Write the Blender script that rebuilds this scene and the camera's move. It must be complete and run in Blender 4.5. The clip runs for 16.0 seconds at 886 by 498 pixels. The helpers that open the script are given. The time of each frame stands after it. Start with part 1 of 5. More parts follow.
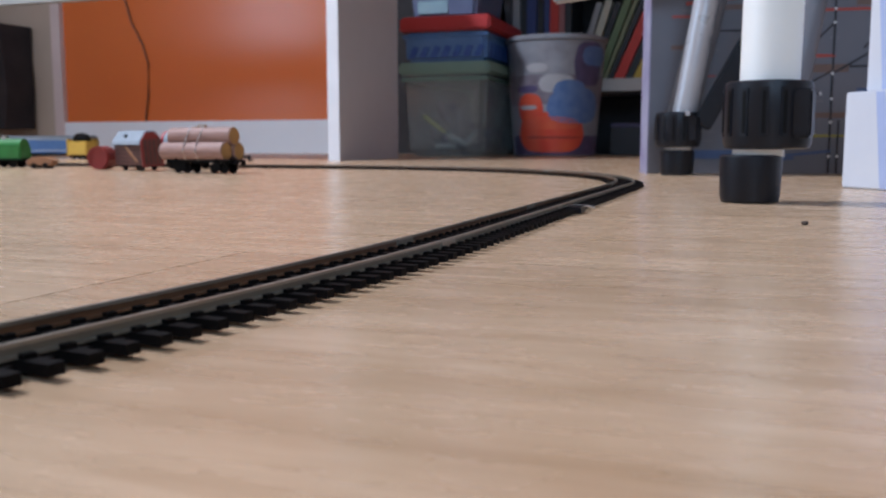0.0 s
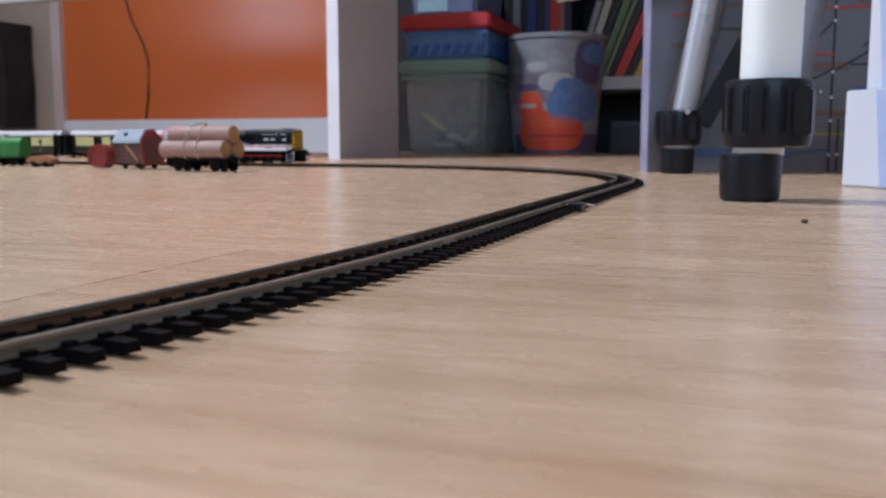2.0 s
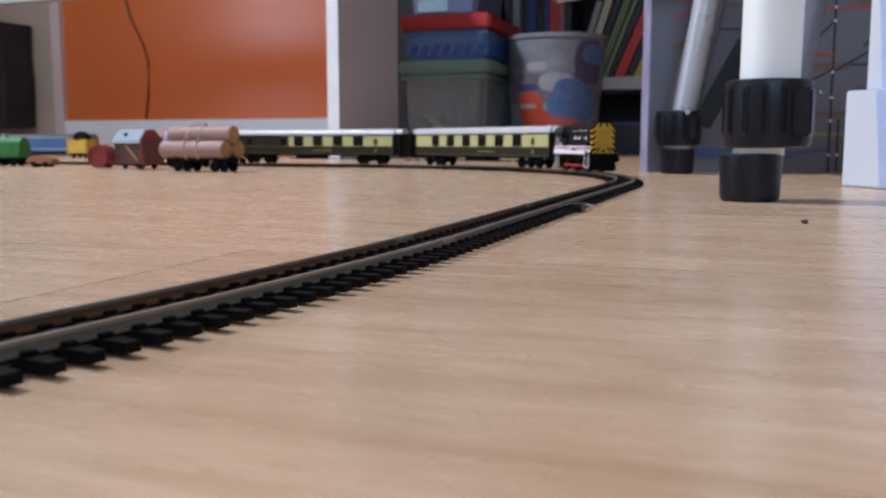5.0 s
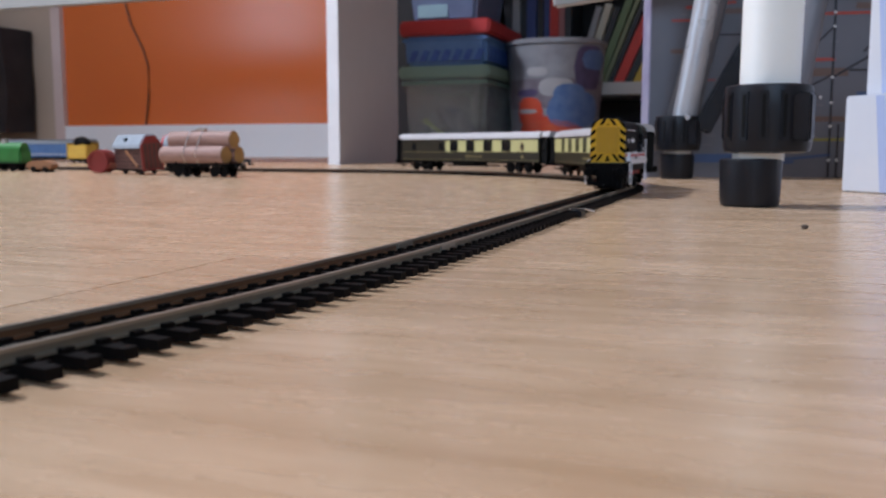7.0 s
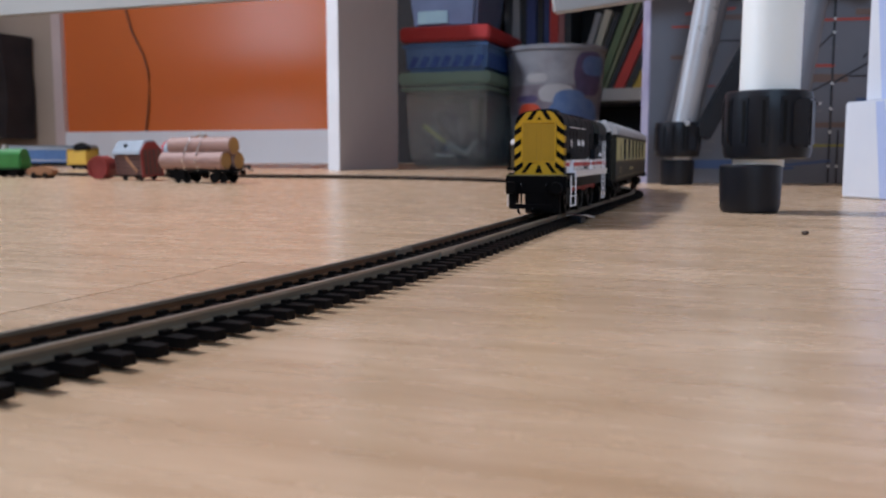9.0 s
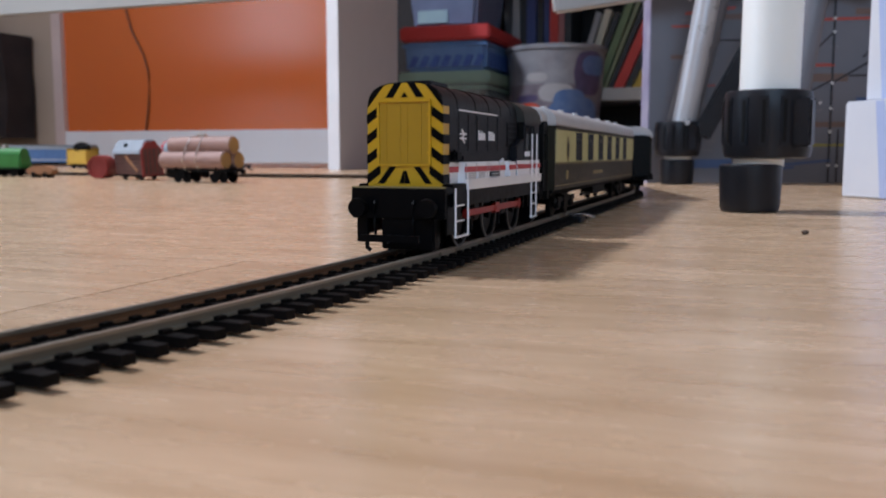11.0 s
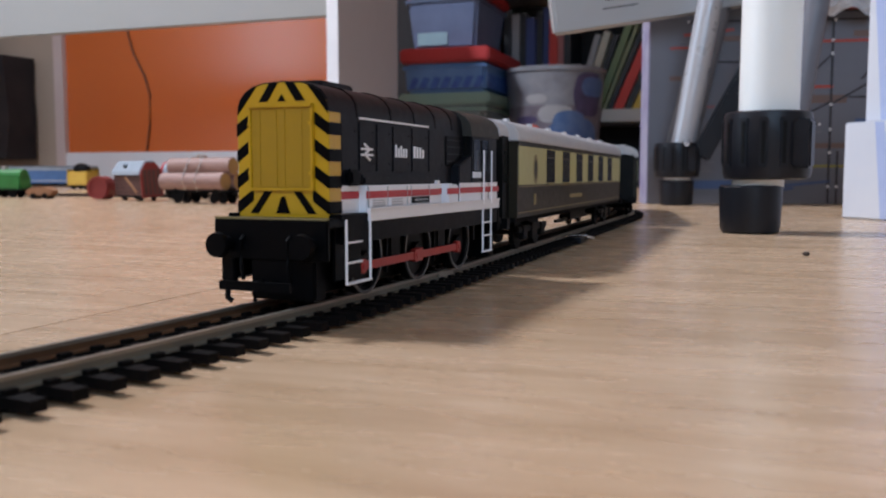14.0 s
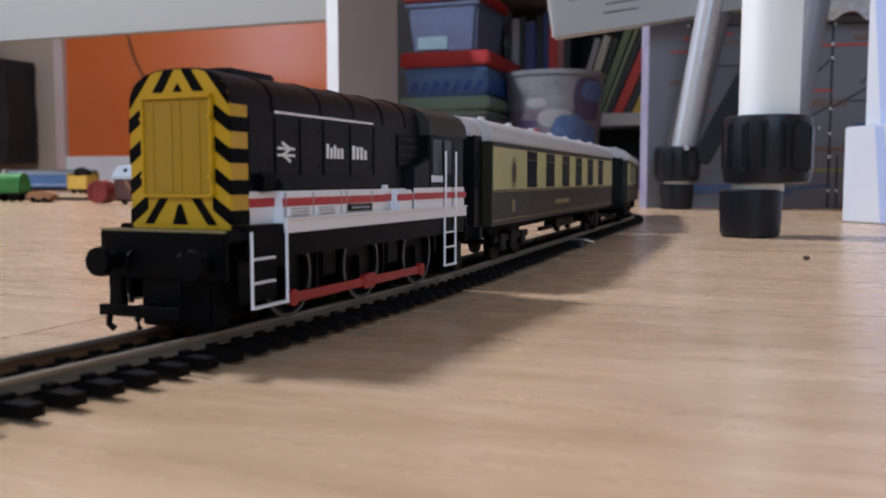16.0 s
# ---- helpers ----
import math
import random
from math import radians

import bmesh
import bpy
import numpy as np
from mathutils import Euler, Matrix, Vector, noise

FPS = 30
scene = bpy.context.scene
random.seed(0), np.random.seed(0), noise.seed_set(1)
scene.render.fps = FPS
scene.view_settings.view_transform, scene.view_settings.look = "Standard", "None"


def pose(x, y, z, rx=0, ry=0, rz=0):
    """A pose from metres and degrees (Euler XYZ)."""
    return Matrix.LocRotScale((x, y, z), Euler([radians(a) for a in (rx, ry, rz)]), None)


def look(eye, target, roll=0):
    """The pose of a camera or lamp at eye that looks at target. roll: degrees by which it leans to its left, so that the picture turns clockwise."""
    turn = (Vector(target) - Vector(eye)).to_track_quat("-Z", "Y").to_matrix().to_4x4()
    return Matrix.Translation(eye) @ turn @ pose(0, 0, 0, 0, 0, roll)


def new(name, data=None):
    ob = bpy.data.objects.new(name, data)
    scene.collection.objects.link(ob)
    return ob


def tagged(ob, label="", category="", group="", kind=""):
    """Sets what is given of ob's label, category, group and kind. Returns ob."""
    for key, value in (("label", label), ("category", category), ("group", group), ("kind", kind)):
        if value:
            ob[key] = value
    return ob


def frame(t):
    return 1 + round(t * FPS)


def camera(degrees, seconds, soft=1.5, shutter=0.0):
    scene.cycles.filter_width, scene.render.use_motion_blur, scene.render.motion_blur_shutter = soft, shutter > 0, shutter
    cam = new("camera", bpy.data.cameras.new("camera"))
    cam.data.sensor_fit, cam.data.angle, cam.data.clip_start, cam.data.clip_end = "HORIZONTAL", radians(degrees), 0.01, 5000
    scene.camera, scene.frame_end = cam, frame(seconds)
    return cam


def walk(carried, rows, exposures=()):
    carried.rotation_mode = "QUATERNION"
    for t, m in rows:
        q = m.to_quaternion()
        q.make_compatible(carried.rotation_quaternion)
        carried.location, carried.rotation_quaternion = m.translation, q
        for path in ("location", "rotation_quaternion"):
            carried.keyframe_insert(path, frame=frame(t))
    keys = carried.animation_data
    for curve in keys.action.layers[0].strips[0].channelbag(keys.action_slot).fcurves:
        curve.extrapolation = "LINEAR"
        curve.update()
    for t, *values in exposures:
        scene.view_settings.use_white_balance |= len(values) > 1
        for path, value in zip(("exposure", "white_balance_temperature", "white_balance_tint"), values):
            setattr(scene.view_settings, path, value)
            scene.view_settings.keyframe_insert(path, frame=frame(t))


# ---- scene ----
# ---- camera and walk ----
F, EYE, TILT = 1546.3, 0.0325, 0.1182
cam = camera(53.76, 16.0, soft=2.0)
cam.data.dof.use_dof, cam.data.dof.focus_distance, cam.data.dof.aperture_fstop = True, 0.25, 36.0
# how far the picture sinks as the phone leans back, time by time
LEAN = [(0, 0), (0.5, 7.5), (1, 7), (1.5, 6.5), (2, -3), (2.5, -2), (3, 0), (3.5, 0), (4, -1), (6.5, -3), (7, 6.5), (7.5, 20),
        (8, 16.5), (8.5, 14), (9, 17), (11.5, 16), (12, 31), (12.5, 50), (13, 53), (13.5, 53), (14, 53), (14.5, 59), (15, 70),
        (15.5, 65), (16, 60)]
walk(cam, [(t, pose(0.0008 * dy / 60, 0.0037 * dy / 60, EYE, 90 - math.degrees(TILT - dy / F), 0, 0)) for t, dy in LEAN],
     exposures=[(0, -0.02, 5700, 10), (9, -0.03, 5930, 11), (16, 0.03, 6030, 11)])

# ---- world and large lights ----
world = bpy.data.worlds.new("world")
scene.world = world
world.use_nodes = True
wn = world.node_tree
sky = wn.nodes.new("ShaderNodeTexSky")
sky.sky_type, sky.sun_disc, sky.sun_elevation, sky.sun_rotation = "NISHITA", False, radians(35), radians(200)
wn.links.new(sky.outputs[0], wn.nodes["Background"].inputs[0])
wn.nodes["Background"].inputs[1].default_value = 0.1


def area(name, eye, target, sx, sy, watts, colour):
    data = bpy.data.lights.new(name, "AREA")
    data.shape, data.size, data.size_y, data.energy, data.color = "RECTANGLE", sx, sy, watts, colour
    ob = new(name, data)
    ob.matrix_world = look(eye, target)
    return ob


ROOM = pose(0, 0, 0, 0, 0, -19)


def at(a, b, z=0.0):
    """A place from the room's own axes: along the back wall, towards it, up."""
    return ROOM @ Vector((a, b, z))


area("ceiling_lamp_light", at(-1.80, 0.5, 2.28), at(-0.6, 0.35, 0), 0.32, 0.32, 90, (0.93, 0.94, 1.0))
area("window_light", at(0.7, -1.93, 1.35), at(0.2, 1.5, 0.2), 1.6, 1.2, 25.0, (0.50, 0.74, 1.0))
area("side_window_light", at(-4.12, -1.0, 1.2), at(0, -1.0, 1.1), 1.6, 1.6, 21.0, (0.66, 0.82, 1.0))


# ---- materials ----
def mat(name, c1, rough=0.5, c2=None, scale=8.0, metal=0.0, bump=0.0, stretch=(1, 1, 1), fine=60.0, spec=0.5, trans=0.0, coat=0.0, rand=0.0, alpha=1.0):
    m = bpy.data.materials.new(name)
    m.use_nodes = True
    nt = m.node_tree
    p = nt.nodes["Principled BSDF"]
    n, l = nt.nodes.new, nt.links.new
    c2 = c2 or tuple(x * 0.8 for x in c1)
    tc = n("ShaderNodeTexCoord")
    mp = n("ShaderNodeMapping")
    mp.inputs["Scale"].default_value = stretch
    l(tc.outputs["Object"], mp.inputs[0])
    big, small = n("ShaderNodeTexNoise"), n("ShaderNodeTexNoise")
    big.inputs["Scale"].default_value, big.inputs["Detail"].default_value = scale, 4
    small.inputs["Scale"].default_value, small.inputs["Detail"].default_value = scale * fine / 8, 3
    l(mp.outputs[0], big.inputs[0]), l(mp.outputs[0], small.inputs[0])
    mix = n("ShaderNodeMix")
    mix.data_type = "RGBA"
    mix.inputs[6].default_value, mix.inputs[7].default_value = (*c1, 1), (*c2, 1)
    add = n("ShaderNodeMath")
    add.operation = "MULTIPLY_ADD"
    add.inputs[1].default_value = 0.35
    l(small.outputs[0], add.inputs[0])
    sub = n("ShaderNodeMath")
    sub.operation = "MULTIPLY_ADD"
    sub.inputs[1].default_value, sub.inputs[2].default_value = 1.8, -0.58
    l(big.outputs[0], sub.inputs[0]), l(sub.outputs[0], add.inputs[2])
    l(add.outputs[0], mix.inputs[0])
    colour = mix.outputs[2]
    if rand:
        oi, hsv, mr = n("ShaderNodeObjectInfo"), n("ShaderNodeHueSaturation"), n("ShaderNodeMapRange")
        mr.inputs[3].default_value, mr.inputs[4].default_value = 1 - rand, 1 + rand
        l(oi.outputs["Random"], mr.inputs[0]), l(mr.outputs[0], hsv.inputs["Value"]), l(colour, hsv.inputs["Color"])
        colour = hsv.outputs[0]
    l(colour, p.inputs["Base Color"])
    rr = n("ShaderNodeMapRange")
    rr.inputs[3].default_value, rr.inputs[4].default_value = max(rough - 0.07, 0.02), min(rough + 0.1, 1)
    l(small.outputs[0], rr.inputs[0]), l(rr.outputs[0], p.inputs["Roughness"])
    p.inputs["Metallic"].default_value, p.inputs["Specular IOR Level"].default_value = metal, spec
    p.inputs["Transmission Weight"].default_value, p.inputs["Coat Weight"].default_value = trans, coat
    p.inputs["Alpha"].default_value = alpha
    if bump:
        b = n("ShaderNodeBump")
        b.inputs["Strength"].default_value, b.inputs["Distance"].default_value = 0.5, bump
        l(small.outputs[0], b.inputs["Height"]), l(b.outputs[0], p.inputs["Normal"])
    return m


def wood_floor():
    """Pale laminate: long streaks along the plank, broad patches, a satin film."""
    m = mat("laminate", (0.600, 0.426, 0.282), 0.25, (0.505, 0.348, 0.214), 2.6, stretch=(2.4, 8.5, 1), rand=0.05, bump=0.000006, spec=0.6)
    nt = m.node_tree
    p, n, l = nt.nodes["Principled BSDF"], nt.nodes.new, nt.links.new
    tc, mp, oi = n("ShaderNodeTexCoord"), n("ShaderNodeMapping"), n("ShaderNodeObjectInfo")
    mp.inputs["Scale"].default_value = (11, 74, 1)
    sh = n("ShaderNodeVectorMath")
    sc = n("ShaderNodeMath")
    sc.operation = "MULTIPLY"
    sc.inputs[1].default_value = 37.0
    l(oi.outputs["Random"], sc.inputs[0])
    l(tc.outputs["Object"], sh.inputs[0]), l(sc.outputs[0], sh.inputs[1]), l(sh.outputs[0], mp.inputs[0])
    tx = n("ShaderNodeTexNoise")
    tx.inputs["Scale"].default_value, tx.inputs["Detail"].default_value, tx.inputs["Distortion"].default_value = 1.0, 8, 1.6
    l(mp.outputs[0], tx.inputs[0])
    ramp = n("ShaderNodeValToRGB")
    ramp.color_ramp.elements[0].position, ramp.color_ramp.elements[1].position = 0.30, 0.66
    ramp.color_ramp.elements[0].color, ramp.color_ramp.elements[1].color = (0.87, 0.84, 0.79, 1), (1.05, 1.05, 1.05, 1)
    l(tx.outputs[0], ramp.inputs[0])
    mul = n("ShaderNodeMix")
    mul.data_type, mul.blend_type = "RGBA", "MULTIPLY"
    mul.inputs[0].default_value = 1.0
    old = p.inputs["Base Color"].links[0].from_socket
    l(old, mul.inputs[6]), l(ramp.outputs[0], mul.inputs[7])
    col = mul.outputs[2]
    for size, detail, twist, lo, hi, dark, light in (((5.5, 30, 1), 9, 2.6, 0.36, 0.62, (0.90, 0.875, 0.84, 1), (1.03, 1.03, 1.03, 1)), ((60, 330, 1), 4, 0.6, 0.30, 0.60, (0.94, 0.925, 0.905, 1), (1.02, 1.02, 1.02, 1))):
        mp2, tx2, rp2, ml2 = n("ShaderNodeMapping"), n("ShaderNodeTexNoise"), n("ShaderNodeValToRGB"), n("ShaderNodeMix")
        mp2.inputs["Scale"].default_value = size
        l(sh.outputs[0], mp2.inputs[0]), l(mp2.outputs[0], tx2.inputs[0])
        tx2.inputs["Scale"].default_value, tx2.inputs["Detail"].default_value, tx2.inputs["Distortion"].default_value = 1.0, detail, twist
        rp2.color_ramp.elements[0].position, rp2.color_ramp.elements[1].position = lo, hi
        rp2.color_ramp.elements[0].color, rp2.color_ramp.elements[1].color = dark, light
        l(tx2.outputs[0], rp2.inputs[0])
        ml2.data_type, ml2.blend_type = "RGBA", "MULTIPLY"
        ml2.inputs[0].default_value = 1.0
        l(col, ml2.inputs[6]), l(rp2.outputs[0], ml2.inputs[7])
        col = ml2.outputs[2]
    l(col, p.inputs["Base Color"])
    return m


M = dict(
    floor=wood_floor(),
    under=mat("underlay", (0.10, 0.07, 0.05), 0.8),
    orange=mat("orange_paint", (0.65, 0.150, 0.028), 0.22, (0.63, 0.142, 0.026), 1.2, fine=14.0, spec=0.8),
    beige=mat("beige_paint", (0.48, 0.39, 0.31), 0.6, (0.43, 0.35, 0.28), 3, bump=0.0003),
    white=mat("white_paint", (0.78, 0.78, 0.78), 0.4, (0.72, 0.72, 0.72), 5, bump=0.0001),
    skirt=mat("skirting_paint", (0.82, 0.85, 0.90), 0.3, (0.78, 0.80, 0.85), 4),
    trimpink=mat("trim_paint", (0.66, 0.55, 0.53), 0.4, (0.60, 0.49, 0.47), 4),
    board=mat("melamine", (0.46, 0.465, 0.50), 0.38, (0.43, 0.435, 0.47), 4),
    railgrey=mat("rail_melamine", (0.30, 0.30, 0.28), 0.4, (0.31, 0.31, 0.305), 4),
    edge=mat("board_edge", (0.80, 0.80, 0.82), 0.4),
    ceil=mat("ceiling_paint", (0.62, 0.61, 0.59), 0.8),
    blackplas=mat("black_plastic", (0.006, 0.007, 0.011), 0.38, (0.009, 0.010, 0.014), 40, spec=0.3),
    blackgloss=mat("black_gloss", (0.010, 0.010, 0.012), 0.22, (0.014, 0.014, 0.016), 40),
    sleeper=mat("sleeper_plastic", (0.005, 0.004, 0.004), 0.6, (0.009, 0.007, 0.006), 90, rand=0.2, spec=0.06),
    rail=mat("nickel_rail", (0.34, 0.31, 0.26), 0.34, (0.24, 0.20, 0.15), 60, metal=0.6),
    railweb=mat("rail_web", (0.165, 0.150, 0.115), 0.42, (0.11, 0.095, 0.07), 90),
    railrust=mat("rusty_rail_web", (0.17, 0.085, 0.04), 0.5, (0.10, 0.05, 0.025), 90, metal=0.1),
    roofdark=mat("cab_roof_paint", (0.034, 0.033, 0.028), 0.55, (0.024, 0.023, 0.020), 60, spec=0.3),
    silver=mat("bare_metal", (0.75, 0.75, 0.75), 0.25, metal=1.0),
    wpole=mat("white_tube", (0.88, 0.89, 0.86), 0.30, (0.85, 0.86, 0.83), 8),
    gpole=mat("grey_tube", (0.50, 0.51, 0.54), 0.28, (0.45, 0.46, 0.49), 8, metal=0.3),
    dpole=mat("dull_grey_tube", (0.17, 0.17, 0.19), 0.4, (0.14, 0.14, 0.16), 8),
    locobody=mat("charcoal_body", (0.0052, 0.0056, 0.0085), 0.46, (0.0075, 0.008, 0.011), 60, spec=0.16),
    locoblack=mat("loco_black", (0.0016, 0.0016, 0.0022), 0.42, (0.003, 0.003, 0.0036), 60, spec=0.06),
    yellow=mat("warning_yellow", (0.60, 0.36, 0.007), 0.30, (0.54, 0.31, 0.005), 80),
    panelyel=mat("radiator_yellow", (0.43, 0.245, 0.004), 0.36, (0.37, 0.21, 0.004), 80),
    white_l=mat("loco_white", (0.90, 0.89, 0.91), 0.4, (0.85, 0.84, 0.86), 80),
    red_l=mat("loco_red", (0.50, 0.022, 0.028), 0.4, (0.44, 0.018, 0.022), 80),
    rodred=mat("rod_red", (0.45, 0.030, 0.022), 0.45, (0.36, 0.022, 0.018), 90),
    tyre=mat("wheel_tyre", (0.10, 0.10, 0.10), 0.35, metal=0.8),
    glass=mat("dark_glass", (0.006, 0.006, 0.006), 0.14, (0.010, 0.010, 0.010), 20, spec=0.25),
    cream=mat("coach_cream", (0.50, 0.47, 0.205), 0.42, (0.44, 0.41, 0.18), 50),
    umber=mat("coach_umber", (0.026, 0.021, 0.012), 0.42, (0.019, 0.016, 0.009), 50, spec=0.25),
    gold=mat("gold_line", (0.26, 0.20, 0.08), 0.45),
    roofgrey=mat("coach_roof", (0.54, 0.52, 0.52), 0.30, (0.46, 0.44, 0.44), 50),
    gangway=mat("gangway_black", (0.004, 0.004, 0.004), 0.5, spec=0.15),
    bogie=mat("bogie_black", (0.003, 0.003, 0.003), 0.5, (0.006, 0.005, 0.005), 90, spec=0.08),
    lightgrey=mat("pale_plastic", (0.40, 0.41, 0.42), 0.45, (0.36, 0.37, 0.38), 6),
    mapface=mat("map_card", (0.155, 0.16, 0.19), 0.5, (0.125, 0.13, 0.155), 9),
    mapedge=mat("map_edge", (0.38, 0.38, 0.48), 0.5, (0.20, 0.18, 0.32), 30),
    mapline=mat("map_line_black", (0.02, 0.02, 0.025), 0.5),
    mapred=mat("map_line_red", (0.42, 0.07, 0.05), 0.5),
    mapblue=mat("map_line_blue", (0.06, 0.11, 0.24), 0.5),
    mapbrown=mat("map_band_brown", (0.17, 0.11, 0.09), 0.5),
    mapyel=mat("map_line_yellow", (0.30, 0.27, 0.06), 0.5),
    mapdot=mat("map_dot", (0.75, 0.75, 0.76), 0.5),
    mapgrey=mat("map_text", (0.20, 0.20, 0.22), 0.5),
    blockblue=mat("pale_blue_shade", (0.36, 0.43, 0.66), 0.5, (0.42, 0.48, 0.68), 30),
    wboxl=mat("white_wood", (0.64, 0.65, 0.68), 0.5, (0.56, 0.58, 0.64), 12),
    tubclear=mat("clear_plastic", (0.80, 0.83, 0.82), 0.16, (0.74, 0.77, 0.76), 14, trans=0.93, spec=0.4),
    tubgreen=mat("green_lid", (0.30, 0.44, 0.34), 0.35, (0.25, 0.37, 0.30), 14, trans=0.35),
    tubred=mat("red_lid", (0.42, 0.026, 0.026), 0.4),
    tubblue=mat("blue_box", (0.10, 0.20, 0.40), 0.4, (0.06, 0.13, 0.30), 18),
    tubdark=mat("dark_blue_print", (0.015, 0.04, 0.22), 0.4, (0.05, 0.12, 0.35), 50),
    patch=mat("label_paper", (0.22, 0.34, 0.38), 0.5, (0.18, 0.28, 0.34), 14),
    tubpale=mat("pale_blue_box", (0.13, 0.17, 0.28), 0.35, (0.09, 0.12, 0.21), 16),
    toys=mat("toy_grey", (0.20, 0.17, 0.16), 0.5, (0.10, 0.08, 0.08), 30),
    toypale=mat("toy_pale", (0.34, 0.32, 0.29), 0.5),
    toygreen=mat("toy_yellowgreen", (0.40, 0.38, 0.12), 0.5),
    bucketw=mat("bucket_white", (0.26, 0.27, 0.29), 0.35, (0.14, 0.13, 0.155), 14),
    bucketr=mat("bucket_red", (0.46, 0.030, 0.018), 0.35, (0.50, 0.075, 0.025), 30),
    bucketo=mat("bucket_orange", (0.50, 0.09, 0.03), 0.35, (0.46, 0.05, 0.025), 30),
    bucketb=mat("bucket_blue", (0.045, 0.10, 0.25), 0.4, (0.10, 0.16, 0.30), 40),
    bucketh=mat("bucket_haze", (0.17, 0.15, 0.18), 0.4, (0.11, 0.09, 0.11), 40),
    bucketd=mat("bucket_dark", (0.03, 0.025, 0.06), 0.4, (0.08, 0.06, 0.14), 30),
    log=mat("bark_pink", (0.36, 0.22, 0.18), 0.6, (0.25, 0.14, 0.11), 60, stretch=(1, 4, 4)),
    logend=mat("log_end", (0.38, 0.22, 0.07), 0.6, (0.30, 0.16, 0.05), 90),
    vanroof=mat("van_roof", (0.34, 0.38, 0.43), 0.45, (0.27, 0.31, 0.35), 60),
    vanbody=mat("van_brown", (0.060, 0.022, 0.018), 0.5, (0.11, 0.045, 0.035), 90),
    vanred=mat("van_red", (0.24, 0.028, 0.022), 0.5, (0.20, 0.022, 0.018), 60),
    blueloco=mat("toy_blue", (0.07, 0.16, 0.36), 0.4, (0.05, 0.11, 0.26), 60),
    greenloco=mat("toy_green", (0.035, 0.20, 0.04), 0.4, (0.02, 0.13, 0.02), 60),
    yellowtoy=mat("toy_yellow", (0.55, 0.36, 0.05), 0.45, (0.45, 0.27, 0.04), 60),
    browntoy=mat("toy_brown", (0.34, 0.17, 0.08), 0.55, (0.24, 0.11, 0.05), 90),
    bag=mat("dark_fabric", (0.014, 0.011, 0.013), 0.9, (0.036, 0.027, 0.028), 9, bump=0.002),
    cable=mat("brown_cable", (0.13, 0.035, 0.012), 0.5),
    shelf=mat("shelf_white", (0.50, 0.47, 0.44), 0.45, (0.55, 0.52, 0.48), 5),
    # near-black that stands in for the shade behind tubs and books
    dark=mat("shade_dark", (0.03, 0.028, 0.03), 0.8),
    crumb=mat("crumb", (0.05, 0.03, 0.02), 0.8),
    bagfilm=mat("bag_film", (0.72, 0.72, 0.74), 0.3, (0.60, 0.60, 0.62), 30, trans=0.3),
    lampglass=mat("lamp_shade", (0.8, 0.78, 0.72), 0.5),
)
for key, c in dict(b_red=(0.62, 0.045, 0.03), b_green=(0.16, 0.22, 0.10), b_olive=(0.24, 0.26, 0.14), b_cream=(0.55, 0.52, 0.42), b_teal=(0.20, 0.30, 0.30),
                   b_blue=(0.05, 0.07, 0.22), b_dark=(0.03, 0.03, 0.035), b_yellow=(0.62, 0.42, 0.05), b_pink=(0.45, 0.16, 0.15), b_grey=(0.36, 0.35, 0.36)).items():
    M[key] = mat("book_" + key[2:], c, 0.5, None, 25)


glow = M["lampglass"].node_tree.nodes["Principled BSDF"]
glow.inputs["Emission Color"].default_value = (0.88, 0.93, 1.0, 1)
glow.inputs["Emission Strength"].default_value = 4.0


# ---- mesh helpers ----
def box(bm, cx, cy, cz, sx, sy, sz, turn=None):
    m = Matrix.Translation((cx, cy, cz)) @ (turn or Matrix()) @ Matrix.Diagonal((sx, sy, sz, 1))
    return bmesh.ops.create_cube(bm, size=1, matrix=m)["verts"]


def rod(bm, p0, p1, r0, r1=None, n=16):
    p0, p1 = Vector(p0), Vector(p1)
    d = p1 - p0
    m = Matrix.Translation((p0 + p1) / 2) @ d.to_track_quat("Z", "Y").to_matrix().to_4x4()
    return bmesh.ops.create_cone(bm, cap_ends=True, segments=n, radius1=r0, radius2=r0 if r1 is None else r1, depth=d.length, matrix=m)["verts"]


def prism(bm, pts, a, b, axis="x"):
    """A profile swept from a to b; axis x: points are (y, z); y: (x, z); z: (x, y)."""
    def put(u, v, w):
        return {"x": (w, u, v), "y": (u, w, v), "z": (u, v, w)}[axis]
    lo = [bm.verts.new(put(u, v, a)) for u, v in pts]
    hi = [bm.verts.new(put(u, v, b)) for u, v in pts]
    k = len(pts)
    bm.faces.new(lo), bm.faces.new(hi)
    for i in range(k):
        bm.faces.new((lo[i], lo[(i + 1) % k], hi[(i + 1) % k], hi[i]))


def lathe(bm, prof, n=28, at_=(0, 0, 0)):
    rings = []
    for r, z in prof:
        rings.append([bm.verts.new((at_[0] + r * math.cos(2 * math.pi * i / n), at_[1] + r * math.sin(2 * math.pi * i / n), at_[2] + z)) for i in range(n)])
    for a, b in zip(rings, rings[1:]):
        for i in range(n):
            bm.faces.new((a[i], a[(i + 1) % n], b[(i + 1) % n], b[i]))
    bm.faces.new(rings[0][::-1]), bm.faces.new(rings[-1])


